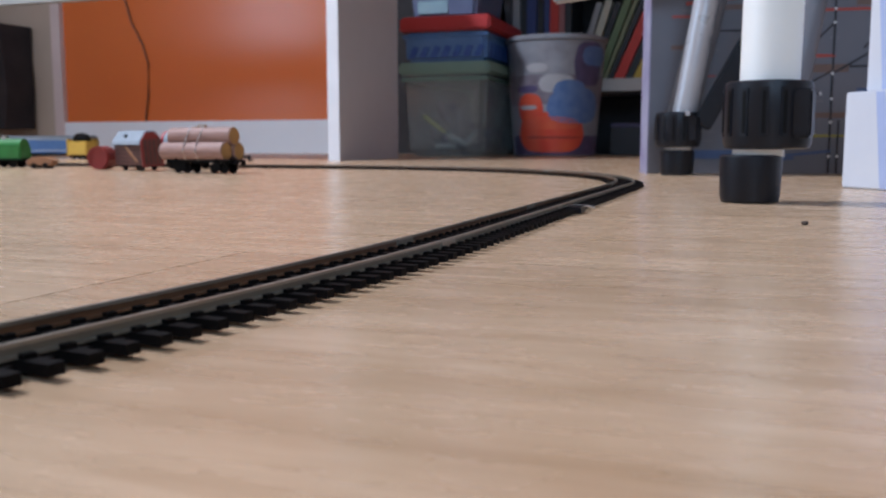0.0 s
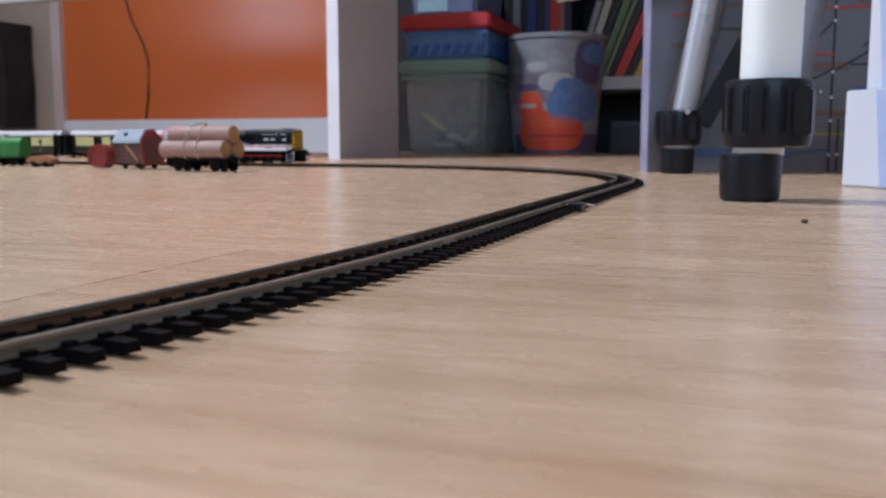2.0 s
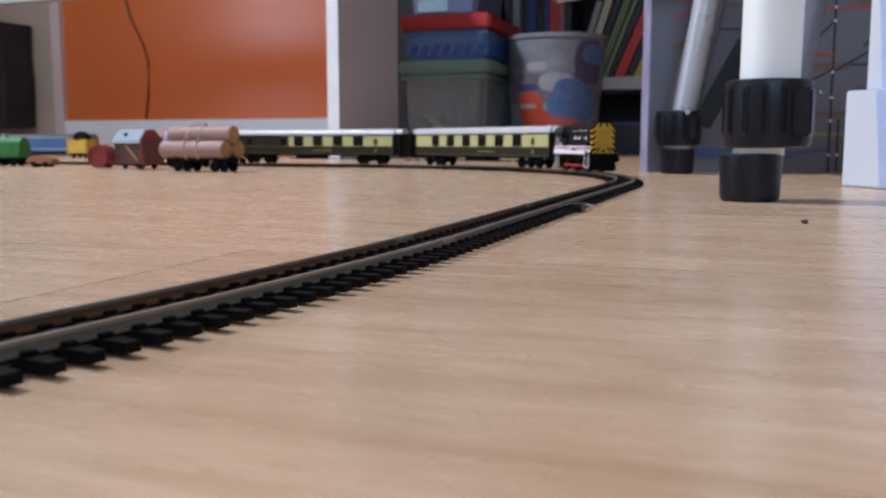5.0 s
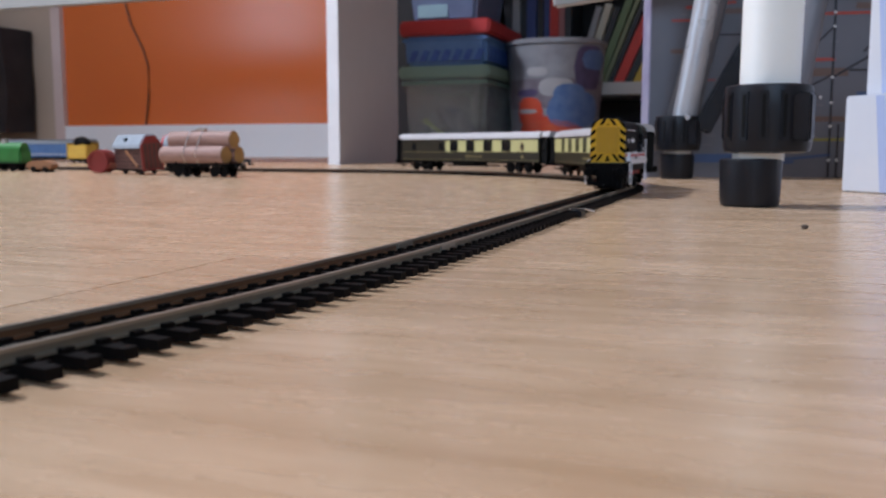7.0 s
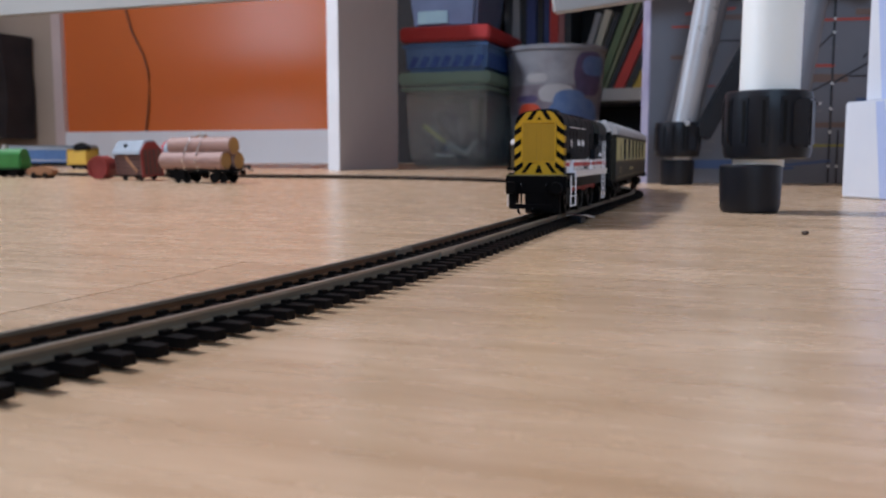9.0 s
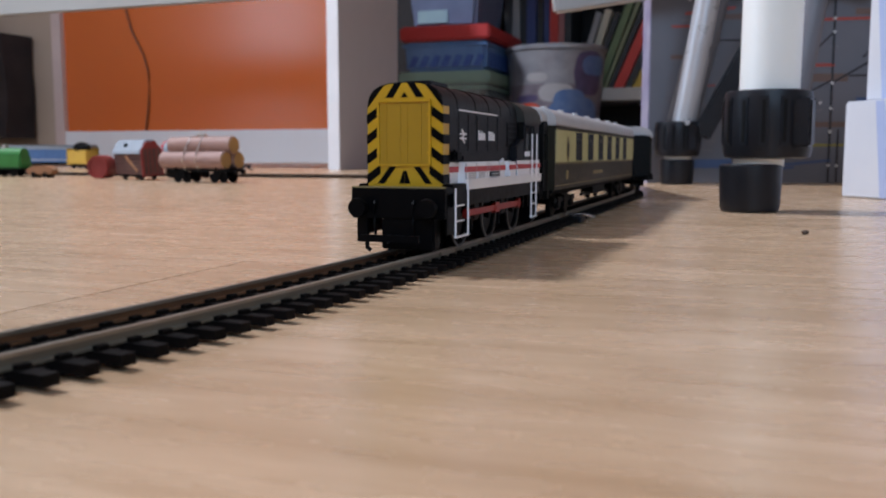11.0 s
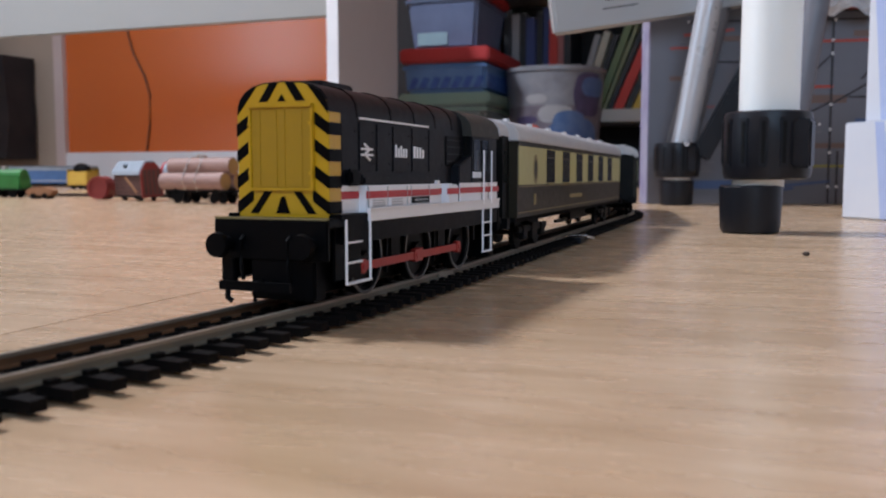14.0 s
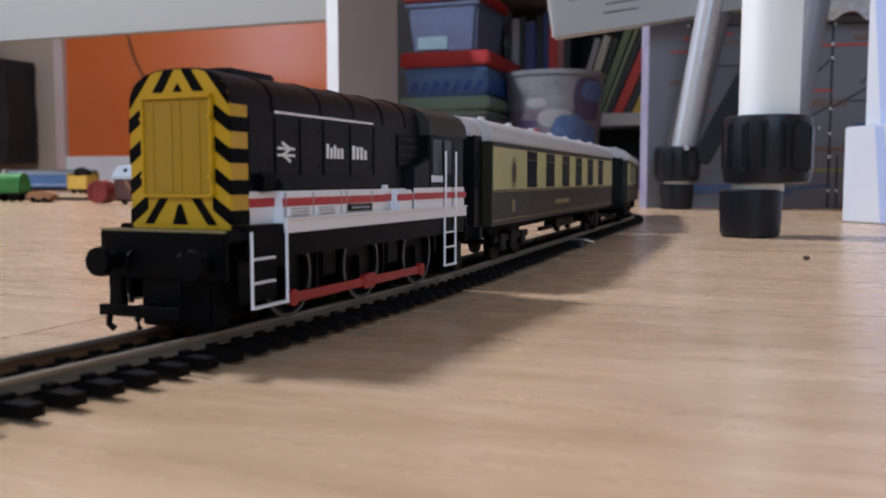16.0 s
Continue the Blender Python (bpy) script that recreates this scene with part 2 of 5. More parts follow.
def tube(bm, pts, r, n=8):
    pts = [Vector(p) for p in pts]
    rings = []
    for i, p in enumerate(pts):
        d = (pts[min(i + 1, len(pts) - 1)] - pts[max(i - 1, 0)]).normalized()
        q = d.to_track_quat("Z", "Y")
        rings.append([bm.verts.new(p + q @ Vector((r * math.cos(2 * math.pi * k / n), r * math.sin(2 * math.pi * k / n), 0))) for k in range(n)])
    for a, b in zip(rings, rings[1:]):
        for k in range(n):
            bm.faces.new((a[k], a[(k + 1) % n], b[(k + 1) % n], b[k]))
    bm.faces.new(rings[0][::-1]), bm.faces.new(rings[-1])


def mesh(name, bm, material, bevel=0.0, smooth=False):
    bmesh.ops.recalc_face_normals(bm, faces=bm.faces)
    if bevel:
        sharp = [e for e in bm.edges if len(e.link_faces) == 2 and e.calc_face_angle(0) > 0.5]
        bmesh.ops.bevel(bm, geom=sharp, offset=bevel, segments=2, affect="EDGES", clamp_overlap=True)
    me = bpy.data.meshes.new(name)
    bm.to_mesh(me)
    bm.free()
    me.materials.append(material)
    if smooth:
        for f in me.polygons:
            f.use_smooth = True
        me.set_sharp_from_angle(angle=0.6)
    return me


def part(name, bm, material, parent=None, label="", bevel=0.0, smooth=False):
    ob = new(name, mesh(name, bm, material, bevel, smooth))
    ob.parent = parent
    if label:
        ob["label"] = label
    return ob


def thing(name, m, label, category, group="", kind=""):
    ob = new(name)
    ob.empty_display_size = 0.02
    ob.matrix_world = m
    return tagged(ob, label, category, group, kind)


def boxpart(name, dims, material, parent, label="", bevel=0.0, turn=None):
    bm = bmesh.new()
    box(bm, *dims, turn)
    return part(name, bm, material, parent, label, bevel)


# ---- room ----
BACK, LEFT, RIGHT, FRONT, HIGH = 3.2, -4.2, 2.3, -2.0, 2.4
floor = thing("floor", ROOM, "pale oak laminate floor of long planks", "floor", kind="structure")
boxpart("underlay", ((LEFT + RIGHT) / 2, (FRONT + BACK) / 2, -0.03, RIGHT - LEFT, BACK - FRONT, 0.04), M["under"], floor)


def wall(name, dims, material, label):
    bm = bmesh.new()
    box(bm, *dims)
    ob = part(name, bm, material, None)
    ob.matrix_world = ROOM
    return tagged(ob, label, "wall", kind="structure")


TRIM = -2.885
wall("wall_north", ((TRIM + RIGHT) / 2, BACK + 0.05, HIGH / 2, RIGHT - TRIM, 0.1, HIGH), M["orange"], "glossy orange painted wall")
wall("wall_north_side", ((LEFT + TRIM) / 2, BACK + 0.05, HIGH / 2, TRIM - LEFT, 0.1, HIGH), M["beige"], "beige painted wall beside the orange one")
for nm, b0, b1, z0, z1 in (("wall_west", -0.15, BACK + 0.1, 0, HIGH), ("wall_west_side", FRONT - 0.1, -1.85, 0, HIGH), ("wall_west_sill", -1.85, -0.15, 0, 0.35), ("wall_west_head", -1.85, -0.15, 2.05, HIGH)):
    wall(nm, (LEFT - 0.05, (b0 + b1) / 2, (z0 + z1) / 2, 0.1, b1 - b0, z1 - z0), M["beige"], "beige painted side wall")
wall("wall_east", (RIGHT + 0.05, (FRONT + BACK) / 2, HIGH / 2, 0.1, BACK - FRONT + 0.2, HIGH), M["beige"], "beige painted side wall")
for nm, d in (("wall_south", ((LEFT - 0.15) / 2, FRONT - 0.05, HIGH / 2, -0.15 - LEFT, 0.1, HIGH)),
              ("wall_south_side", ((1.55 + RIGHT) / 2, FRONT - 0.05, HIGH / 2, RIGHT - 1.55, 0.1, HIGH)),
              ("wall_south_sill", (0.7, FRONT - 0.05, 0.35, 1.7, 0.1, 0.7)), ("wall_south_head", (0.7, FRONT - 0.05, 2.2, 1.7, 0.1, 0.4))):
    wall(nm, d, M["beige"], "beige painted wall round a window")
ob = wall("ceiling", ((LEFT + RIGHT) / 2, (FRONT + BACK) / 2, HIGH + 0.05, RIGHT - LEFT + 0.2, BACK - FRONT + 0.2, 0.1), M["ceil"], "plain white ceiling")
ob["category"] = "ceiling"
ob = wall("baseboard", ((TRIM + RIGHT) / 2, BACK - 0.01, 0.067, RIGHT - TRIM, 0.02, 0.134), M["skirt"], "pale painted skirting board along the orange wall")
ob["category"] = "baseboard"
ob = wall("trim", (TRIM - 0.022, BACK - 0.012, 1.1, 0.05, 0.024, 2.2), M["trimpink"], "pale painted upright trim on the wall")
ob["category"] = "trim"


# ---- track ----
X0, Y0, TH = -0.0683, 0.1210, 1.0863


def line(s):
    """Centre of the track and its heading, s metres along it, away from the camera."""
    x, y, th = X0, Y0, TH
    s += 0.0322
    if s <= 0:
        return x + s * math.cos(th), y + s * math.sin(th), th
    for length, r in ((0.1451 * 1.2682, 1.2682), (0.3707, 0), (1.5792 * 0.4636, 0.4636), (9, 0)):
        k = min(s, length)
        if r:
            t2 = th + k / r
            x, y, th = x + r * (math.sin(t2) - math.sin(th)), y - r * (math.cos(t2) - math.cos(th)), t2
        else:
            x, y = x + k * math.cos(th), y + k * math.sin(th)
        s -= k
        if s <= 0:
            break
    return x, y, th


def beside(s, off, z=0.0):
    x, y, th = line(s)
    return Vector((x + off * math.sin(th), y - off * math.cos(th), z))


RAILTOP, GAUGE = 0.005, 0.0069
track = thing("railway_track", Matrix(), "black sleepered model railway track with dull metal rails", "model track")
S_FROM, S_TO, PITCH = -0.14, 2.75, 0.0068
stops = [S_FROM + i * 0.012 for i in range(int((S_TO - S_FROM) / 0.012))]
for off in (GAUGE, -GAUGE):
    for nm, prof, mt in (("rail", [(-0.0009, 0.0026), (0.0009, 0.0026), (0.0009, 0.003), (0.00035, 0.0032), (0.00035, 0.0043), (-0.00035, 0.0043), (-0.00035, 0.0032), (-0.0009, 0.003)], "railweb"),
                         ("rail_head", [(-0.0006, 0.0043), (0.0006, 0.0043), (0.0006, 0.0049), (0.0004, 0.005), (-0.0004, 0.005), (-0.0006, 0.0049)], "rail")):
        bm = bmesh.new()
        rows = [[bm.verts.new(beside(s, off + u, v)) for u, v in prof] for s in stops]
        for a, b in zip(rows, rows[1:]):
            for i in range(len(prof)):
                bm.faces.new((a[i], a[(i + 1) % len(prof)], b[(i + 1) % len(prof)], b[i]))
        bm.faces.new(rows[0]), bm.faces.new(rows[-1])
        part(nm, bm, M["railrust"] if off < 0 and nm == "rail" else M[mt], track)
for s in (0.12, 0.277, 0.53, 0.86):
    for off in (GAUGE, -GAUGE):
        x, y, th = line(s)
        bm = bmesh.new()
        box(bm, 0, 0, 0.0037, 0.011, 0.0022, 0.0018)
        ob = part("fishplate", bm, M["rail"], track)
        ob.matrix_basis = Matrix.Translation(beside(s, off)) @ pose(0, 0, 0, 0, 0, math.degrees(th))
bm = bmesh.new()
box(bm, 0, 0, 0.0017, 0.0028, 0.0288, 0.0018)
for off in (GAUGE, -GAUGE):
    for e in (-0.0016, 0.0016):
        box(bm, 0, off + e, 0.0029, 0.0022, 0.0012, 0.0010)
sleeper = mesh("sleeper", bm, M["sleeper"])
count = int((S_TO - S_FROM) / PITCH)
rest = bmesh.new()
for i in range(count):
    s = S_FROM + (i + 0.5) * PITCH
    x, y, th = line(s)
    m = Matrix.Translation((x, y, 0)) @ pose(0, 0, 0, 0, 0, math.degrees(th))
    if i < 300:
        ob = new("sleeper", sleeper)
        ob.parent, ob.matrix_basis = track, m
    else:
        v = box(rest, 0, 0, 0.0018, 0.0028, 0.0288, 0.0014)
        bmesh.ops.transform(rest, matrix=m, verts=v)
tagged(part("sleepers", rest, M["sleeper"], track), kind="stuff")
bm = bmesh.new()
for off in (0.0045, -0.0045):
    rows = [[bm.verts.new(beside(s, GAUGE * sg + u, v)) for u, v in ((-0.0006, 0.0), (0.0006, 0.0), (0.0006, 0.0016), (-0.0006, 0.0016))] for sg in (1 if off > 0 else -1,) for s in stops]
    for a, b in zip(rows, rows[1:]):
        for i in range(4):
            bm.faces.new((a[i], a[(i + 1) % 4], b[(i + 1) % 4], b[i]))
part("sleeper_web", bm, M["sleeper"], track)
clip = thing("power_clip", Matrix.Translation(beside(0.295, 0.0125)) @ pose(0, 0, 0, 0, 0, 70), "small silver spring clip beside the rail", "track clip")
bm = bmesh.new()
tube(bm, [(-0.014, 0.002, 0.0045), (-0.004, 0, 0.0042), (0.006, -0.002, 0.0035), (0.012, -0.006, 0.002)], 0.0005)
part("wire", bm, M["silver"], clip)
boxpart("clip_body", (0, 0, 0.0018, 0.012, 0.006, 0.003), M["blackplas"], clip, bevel=0.0004)


# ---- locomotive ----
mm = 0.001


def arch(half, low, shoulder, top, n=10):
    """A vehicle's cross section: upright sides, then a curved roof."""
    pts = [(-half, low), (half, low), (half, shoulder)]
    for i in range(1, n):
        a = math.pi * i / n
        pts.append((half * math.copysign(abs(math.cos(a)) ** 0.75, math.cos(a)), shoulder + (top - shoulder) * math.sin(a) ** 0.8))
    pts.append((-half, shoulder))
    return [(u * mm, v * mm) for u, v in pts]


def bx(name, x0, x1, y0, y1, z0, z1, material, parent, label="", bevel=0.0):
    return boxpart(name, ((x0 + x1) / 2 * mm, (y0 + y1) / 2 * mm, (z0 + z1) / 2 * mm, (x1 - x0) * mm, (y1 - y0) * mm, (z1 - z0) * mm), material, parent, label, bevel * mm)


def plate(bm, pts, x0, x1):
    prism(bm, [(u * mm, v * mm) for u, v in pts], x0 * mm, x1 * mm, "x")


def wheel_mesh(r, w, spokes):
    bm = bmesh.new()
    lathe(bm, [(r * 0.80, -w / 2), (r, -w / 2), (r, w / 2), (r * 0.84, w / 2), (r * 0.82, w * 0.2), (r * 0.2, w * 0.2), (r * 0.2, w * 0.6), (0.0004, w * 0.6)], 28)
    for i in range(spokes):
        a = 2 * math.pi * i / spokes
        box(bm, math.cos(a) * r * 0.5, math.sin(a) * r * 0.5, w * 0.28, r * 0.64, r * 0.10, w * 0.5, Matrix.Rotation(a, 4, "Z"))
    for v in bm.verts:
        v.co = Matrix.Rotation(radians(-90), 4, "X") @ v.co
    return bm


def hoop(bm, r0, r1, w, n=36):
    """A flat ring, open in the middle."""
    rings = [[bm.verts.new((r * math.cos(2 * math.pi * i / n), r * math.sin(2 * math.pi * i / n), z)) for i in range(n)] for r, z in ((r0, 0), (r1, 0), (r1, w), (r0, w))]
    for k in range(4):
        a, b = rings[k], rings[(k + 1) % 4]
        for i in range(n):
            bm.faces.new((a[i], a[(i + 1) % n], b[(i + 1) % n], b[i]))


LOCO_WHEELS, WR, CRANK = (26, -4, -34), 8.4, 4.4
loco = thing("model_locomotive", Matrix(), "charcoal diesel shunter model with yellow and black striped nose", "model train")
BH, FRONT_X, REAR_X = 11.0, 51.5, -57.0
bm = bmesh.new()
prism(bm, arch(BH, 18.5, 40.5, 47.5), -33 * mm, 45.6 * mm)
bonnet = part("bonnet", bm, M["locobody"], loco, "charcoal bonnet", bevel=0.0004, smooth=True)
for x in (33.0, 15.6, 1.6, -12.0, -24.0):
    bm = bmesh.new()
    prism(bm, arch(BH + 0.12, 40.2, 40.6, 47.75), (x - 0.45) * mm, (x + 0.45) * mm)
    part("bonnet_rib", bm, M["locoblack"], bonnet)
for x0, x1 in ((41.0, 33.3), (32.6, 24.6), (23.9, 15.8), (15.1, 4.6), (3.9, -6.3), (-7.0, -17.5)):
    for sg in (1, -1):
        bx("bonnet_door", x1, x0, sg * BH - 0.28, sg * BH + 0.28, 28.4, 39.5, M["locobody"], bonnet, bevel=0.18)
        bx("door_hinge", x1 + 0.5, x1 + 1.6, sg * BH - 0.42, sg * BH + 0.42, 30.0, 30.5, M["locobody"], bonnet)
        bx("door_hinge", x1 + 0.5, x1 + 1.6, sg * BH - 0.42, sg * BH + 0.42, 37.0, 37.5, M["locobody"], bonnet)
bx("exhaust_hatch", 22, 37, -4.2, 4.2, 46.9, 48.5, M["locobody"], bonnet, bevel=0.4)
for sg in (1, -1):
    bx("white_line", -6.6, 32.7, sg * (BH + 0.3) - 0.1, sg * (BH + 0.3) + 0.1, 40.0, 40.45, M["white_l"], bonnet)
    bx("bonnet_grille", -31, -19, sg * BH - 0.3, sg * BH + 0.3, 30.0, 38.5, M["locoblack"], bonnet, bevel=0.2)
    for z in (31.5, 33.5, 35.5, 37.4):
        bx("grille_bar", -30.5, -19.5, sg * (BH + 0.3) - 0.15, sg * (BH + 0.3) + 0.15, z - 0.2, z + 0.2, M["locobody"], bonnet)
# nose: yellow plate, black diagonals, proud radiator panel
bm = bmesh.new()
prism(bm, arch(BH + 0.1, 18.6, 40.5, 47.2), 45.6 * mm, 46.4 * mm)
nose = part("nose_plate", bm, M["yellow"], loco, "yellow nose with black chevron stripes")
for sg in (1, -1):
    bx("nose_side", 41.4, 46.3, sg * (BH + 0.1) - 0.25, sg * (BH + 0.1) + 0.25, 18.8, 40.8, M["yellow"], nose)
PH = 7.5
bx("radiator_panel", 46.3, 47.1, -PH, PH, 24.8, 42.0, M["panelyel"], nose, "plain mustard yellow radiator panel", 0.25)
bx("radiator_lip", 46.3, 47.9, -PH - 0.5, PH + 0.5, 41.8, 42.5, M["yellow"], nose, bevel=0.2)
for y in (-PH - 0.15, PH + 0.15):
    bx("radiator_edge", 46.3, 47.4, y - 0.35, y + 0.35, 24.6, 42.0, M["yellow"], nose, bevel=0.15)
for y in (-5.2, -1.0, 1.0, 5.2):
    bx("radiator_rib", 47.05, 47.22, y - 0.12, y + 0.12, 25.2, 41.4, M["panelyel"], nose)
for z in (28, 38.5):
    for sg in (1, -1):
        bx("radiator_clip", 47.0, 47.7, sg * PH - 0.5, sg * PH + 0.5, z - 0.35, z + 0.35, M["yellow"], nose, bevel=0.1)
bx("radiator_sill", 46.3, 47.5, -PH - 0.4, PH + 0.4, 24.2, 24.9, M["yellow"], nose, bevel=0.2)


def nose_stripe(pts):
    bm = bmesh.new()
    plate(bm, pts, 46.35, 46.6)
    part("black_stripe", bm, M["locoblack"], nose)


EDGE = BH + 0.16
for sg in (1, -1):
    for z in (19.4, 24.8, 30.4, 36.0):
        nose_stripe([(sg * EDGE, z), (sg * EDGE, z + 2.6), (sg * 7.4, z + 5.2), (sg * 7.4, z + 2.7)])
        bx("black_stripe", 41.3, 46.5, min(sg * (BH + 0.05), sg * (BH + 0.5)), max(sg * (BH + 0.05), sg * (BH + 0.5)), z, z + 2.6, M["locoblack"], nose)
    # shoulder, then the pair over the panel
    bend = [radians(k) for k in range(0, 64, 7)]
    nose_stripe([(sg * EDGE * math.cos(k) ** 0.75, 40.5 + 6.75 * math.sin(k) ** 0.8) for k in bend])
    nose_stripe([(sg * 5.7, 43.2), (sg * 3.5, 43.2), (sg * 0.9, 47.1), (sg * 3.0, 47.1)])
    # foot of the nose
    nose_stripe([(sg * 8.2, 19.4), (sg * 6.2, 19.4), (sg * 2.7, 24.1), (sg * 4.6, 24.1)])
    nose_stripe([(sg * 1.7, 19.4), (sg * 0.06, 19.4), (sg * 0.06, 23.0), (sg * 0.4, 23.0)])
nose_stripe([(-1.0, 43.2), (1.0, 43.2), (0, 44.7)])
bm = bmesh.new()
prism(bm, arch(BH + 0.2, 41.0, 41.3, 47.5), 41.4 * mm, 46.1 * mm)
part("nose_cowl", bm, M["locobody"], nose, "charcoal cowl over the nose", smooth=True)
# footplate, side boxes and stripes
bx("footplate", REAR_X, FRONT_X, -14.0, 14.0, 16.6, 18.6, M["locoblack"], loco, bevel=0.3)
bx("footplate_lip", FRONT_X - 0.3, FRONT_X + 0.3, -13.9, 13.9, 18.3, 18.75, M["gold"], loco)
for sg in (1, -1):
    def side(name, x0, x1, z0, z1, out, thick, material, label="", bevel=0.0):
        return bx(name, x0, x1, min(sg * (out - thick), sg * out), max(sg * (out - thick), sg * out), z0, z1, material, loco, label, bevel)
    side("side_box", -8.4, 33.3, 18.7, 25.3, 13.6, 2.9, M["white_l"], "white side box under the bonnet", 0.4)
    side("rear_side_box", -23.4, -15.5, 18.7, 25.0, 13.4, 2.7, M["white_l"], "white side box under the bonnet", 0.4)
    side("lamp_socket", -12.6, -11.2, 24.2, 26.2, 12.0, 1.4, M["white_l"])
    side("box_top", -8.2, 33.0, 25.2, 27.6, 12.6, 1.8, M["locobody"], "", 0.6)
    side("side_valance", REAR_X + 1.4, 34.2, 17.4, 20.2, 14.7, 0.8, M["white_l"], "white footplate valance", 0.12)
    side("valance_lip", REAR_X + 1.4, 34.2, 19.9, 20.3, 14.95, 0.5, M["white_l"])
    side("solebar", REAR_X + 1.5, 45, 12.9, 17.4, 13.9, 1.0, M["locoblack"])
    side("red_stripe", -8.6, 33.5, 22.4, 24.0, 13.72, 0.4, M["red_l"])
    side("red_stripe", -23.5, -15.3, 22.4, 24.0, 13.52, 0.4, M["red_l"])
    side("red_stripe", REAR_X, -23.8, 22.5, 24.1, 13.95, 0.4, M["red_l"])
    side("bonnet_red_stripe", -24, 41.3, 22.4, 24.0, BH + 0.4, 0.3, M["red_l"])
    side("bonnet_white_band", -24, 41.3, 18.7, 22.35, BH + 0.35, 0.3, M["white_l"])
    side("bonnet_white_line", -24, 41.3, 24.05, 25.3, BH + 0.35, 0.3, M["white_l"])
    side("step_top", 34.3, 46.5, 18.0, 19.3, 14.2, 3.2, M["locoblack"], "", 0.2)
    side("tool_box", 34.6, 39.6, 25.2, 28.8, 13.0, 1.9, M["locoblack"], "", 0.7)
    for x in (28.2, 18.4):
        side("louvre_panel", x - 3.8, x + 3.8, 20.4, 22.3, 13.8, 0.3, M["white_l"], "", 0.1)
        for z in (20.7, 21.3, 21.9):
            side("louvre", x - 3.1, x + 3.1, z - 0.12, z + 0.12, 13.95, 0.3, M["lightgrey"])
    for x in (33.0, 23.2, 12.2, 9.9, -1.4):
        side("box_seam", x - 0.12, x + 0.12, 20.4, 25.0, 13.75, 0.3, M["lightgrey"])
    side("name_plate", -0.9, 9.4, 20.7, 22.2, 13.95, 0.5, M["gangway"], "dark plate")
    for i in range(7):
        side("plate_bar", 0.2 + i * 1.2, 1.0 + i * 1.2, 21.2, 21.7, 14.02, 0.2, M["lightgrey"])
    # double arrow mark, then two words and a number as bars
    for z in (32.15, 33.45):
        side("mark_bar", 26.2, 32.0, z - 0.24, z + 0.24, BH + 0.5, 0.25, M["white_l"], "white double arrow mark")
    for xa, za, xb, zb in ((30.4, 34.5, 28.0, 33.4), (28.0, 33.4, 30.2, 32.2), (30.2, 32.2, 27.9, 31.0)):
        d = Vector((xb - xa, 0, zb - za))
        bm = bmesh.new()
        box(bm, (xa + xb) / 2 * mm, sg * (BH + 0.4) * mm, (za + zb) / 2 * mm, (d.length + 0.3) * mm, 0.25 * mm, 0.55 * mm, Matrix.Rotation(-math.atan2(d.z, d.x), 4, "Y"))
        part("mark_bar", bm, M["white_l"], loco)
    for x0, x1, tall in ((14.1, 6.7, (3.0, 2.2, 2.8, 2.2, 2.2)), (3.2, -4.0, (3.0, 2.8, 2.8, 2.2))):
        w = (x0 - x1) / len(tall)
        for i, high in enumerate(tall):
            xa = x0 - i * w
            side("letter_bar", xa - w * 0.58, xa, 31.9, 31.9 + high, BH + 0.45, 0.2, M["white_l"])
    for i in range(5):
        side("number_bar", -34.6 - i * 1.5, -33.8 - i * 1.5, 26.8, 28.6, 14.0, 0.3, M["white_l"])
    # ladders
    for x0, x1, zt, rungs, full in ((45.2, 34.2, 18.2, (9.0, 13.3), 0.62), (-40.4, -47.8, 17.4, (9.4, 13.4), 1.0)):
        y = sg * 14.6 * mm
        bm = bmesh.new()
        for x in (x0, x1):
            rod(bm, (x * mm, y, 4.4 * mm), (x * mm, y, zt * mm), 0.30 * mm, n=8)
        for z in rungs:
            box(bm, (x0 + (x1 - x0) * full / 2) * mm, y, z * mm, abs(x0 - x1) * full * mm, 0.7 * mm, 0.4 * mm)
        box(bm, (x0 + x1) / 2 * mm, y, 4.6 * mm, abs(x0 - x1) * mm, 0.9 * mm, 0.5 * mm)
        part("ladder", bm, M["white_l"], loco, "white step ladder")
    side("ladder_back", 34.8, 46.5, 5.2, 18.0, 12.6, 0.6, M["locoblack"])
    for x in (-41.0, -48.0):
        bm = bmesh.new()
        rod(bm, (x * mm, sg * 14.7 * mm, 19.0 * mm), (x * mm, sg * 14.7 * mm, 35.0 * mm), 0.26 * mm, n=8)
        part("handrail", bm, M["white_l"], loco, "white cab handrail")
    for x in (-41, -48):
        side("sand_pipe", x - 0.5, x + 0.5, 8, 13, 11.5, 0.8, M["locoblack"])
# cab
bm = bmesh.new()
prism(bm, arch(13.6, 18.6, 38.9, 46.6), (REAR_X + 0.8) * mm, -33.2 * mm)
cab = part("cab", bm, M["locobody"], loco, "charcoal cab with curved roof", bevel=0.0006, smooth=True)
bm = bmesh.new()
prism(bm, arch(14.0, 38.9, 39.4, 47.1), (REAR_X - 0.4) * mm, -32.4 * mm)
part("cab_roof", bm, M["roofdark"], cab, "dull olive grey cab roof", smooth=True)
bm = bmesh.new()
prism(bm, [(-33.3 * mm, 18.7 * mm), (-23.6 * mm, 18.7 * mm), (-23.6 * mm, 30.4 * mm), (-33.3 * mm, 33.2 * mm)], -13.5 * mm, 13.5 * mm, "y")
part("cab_front", bm, M["locobody"], cab, bevel=0.0003)
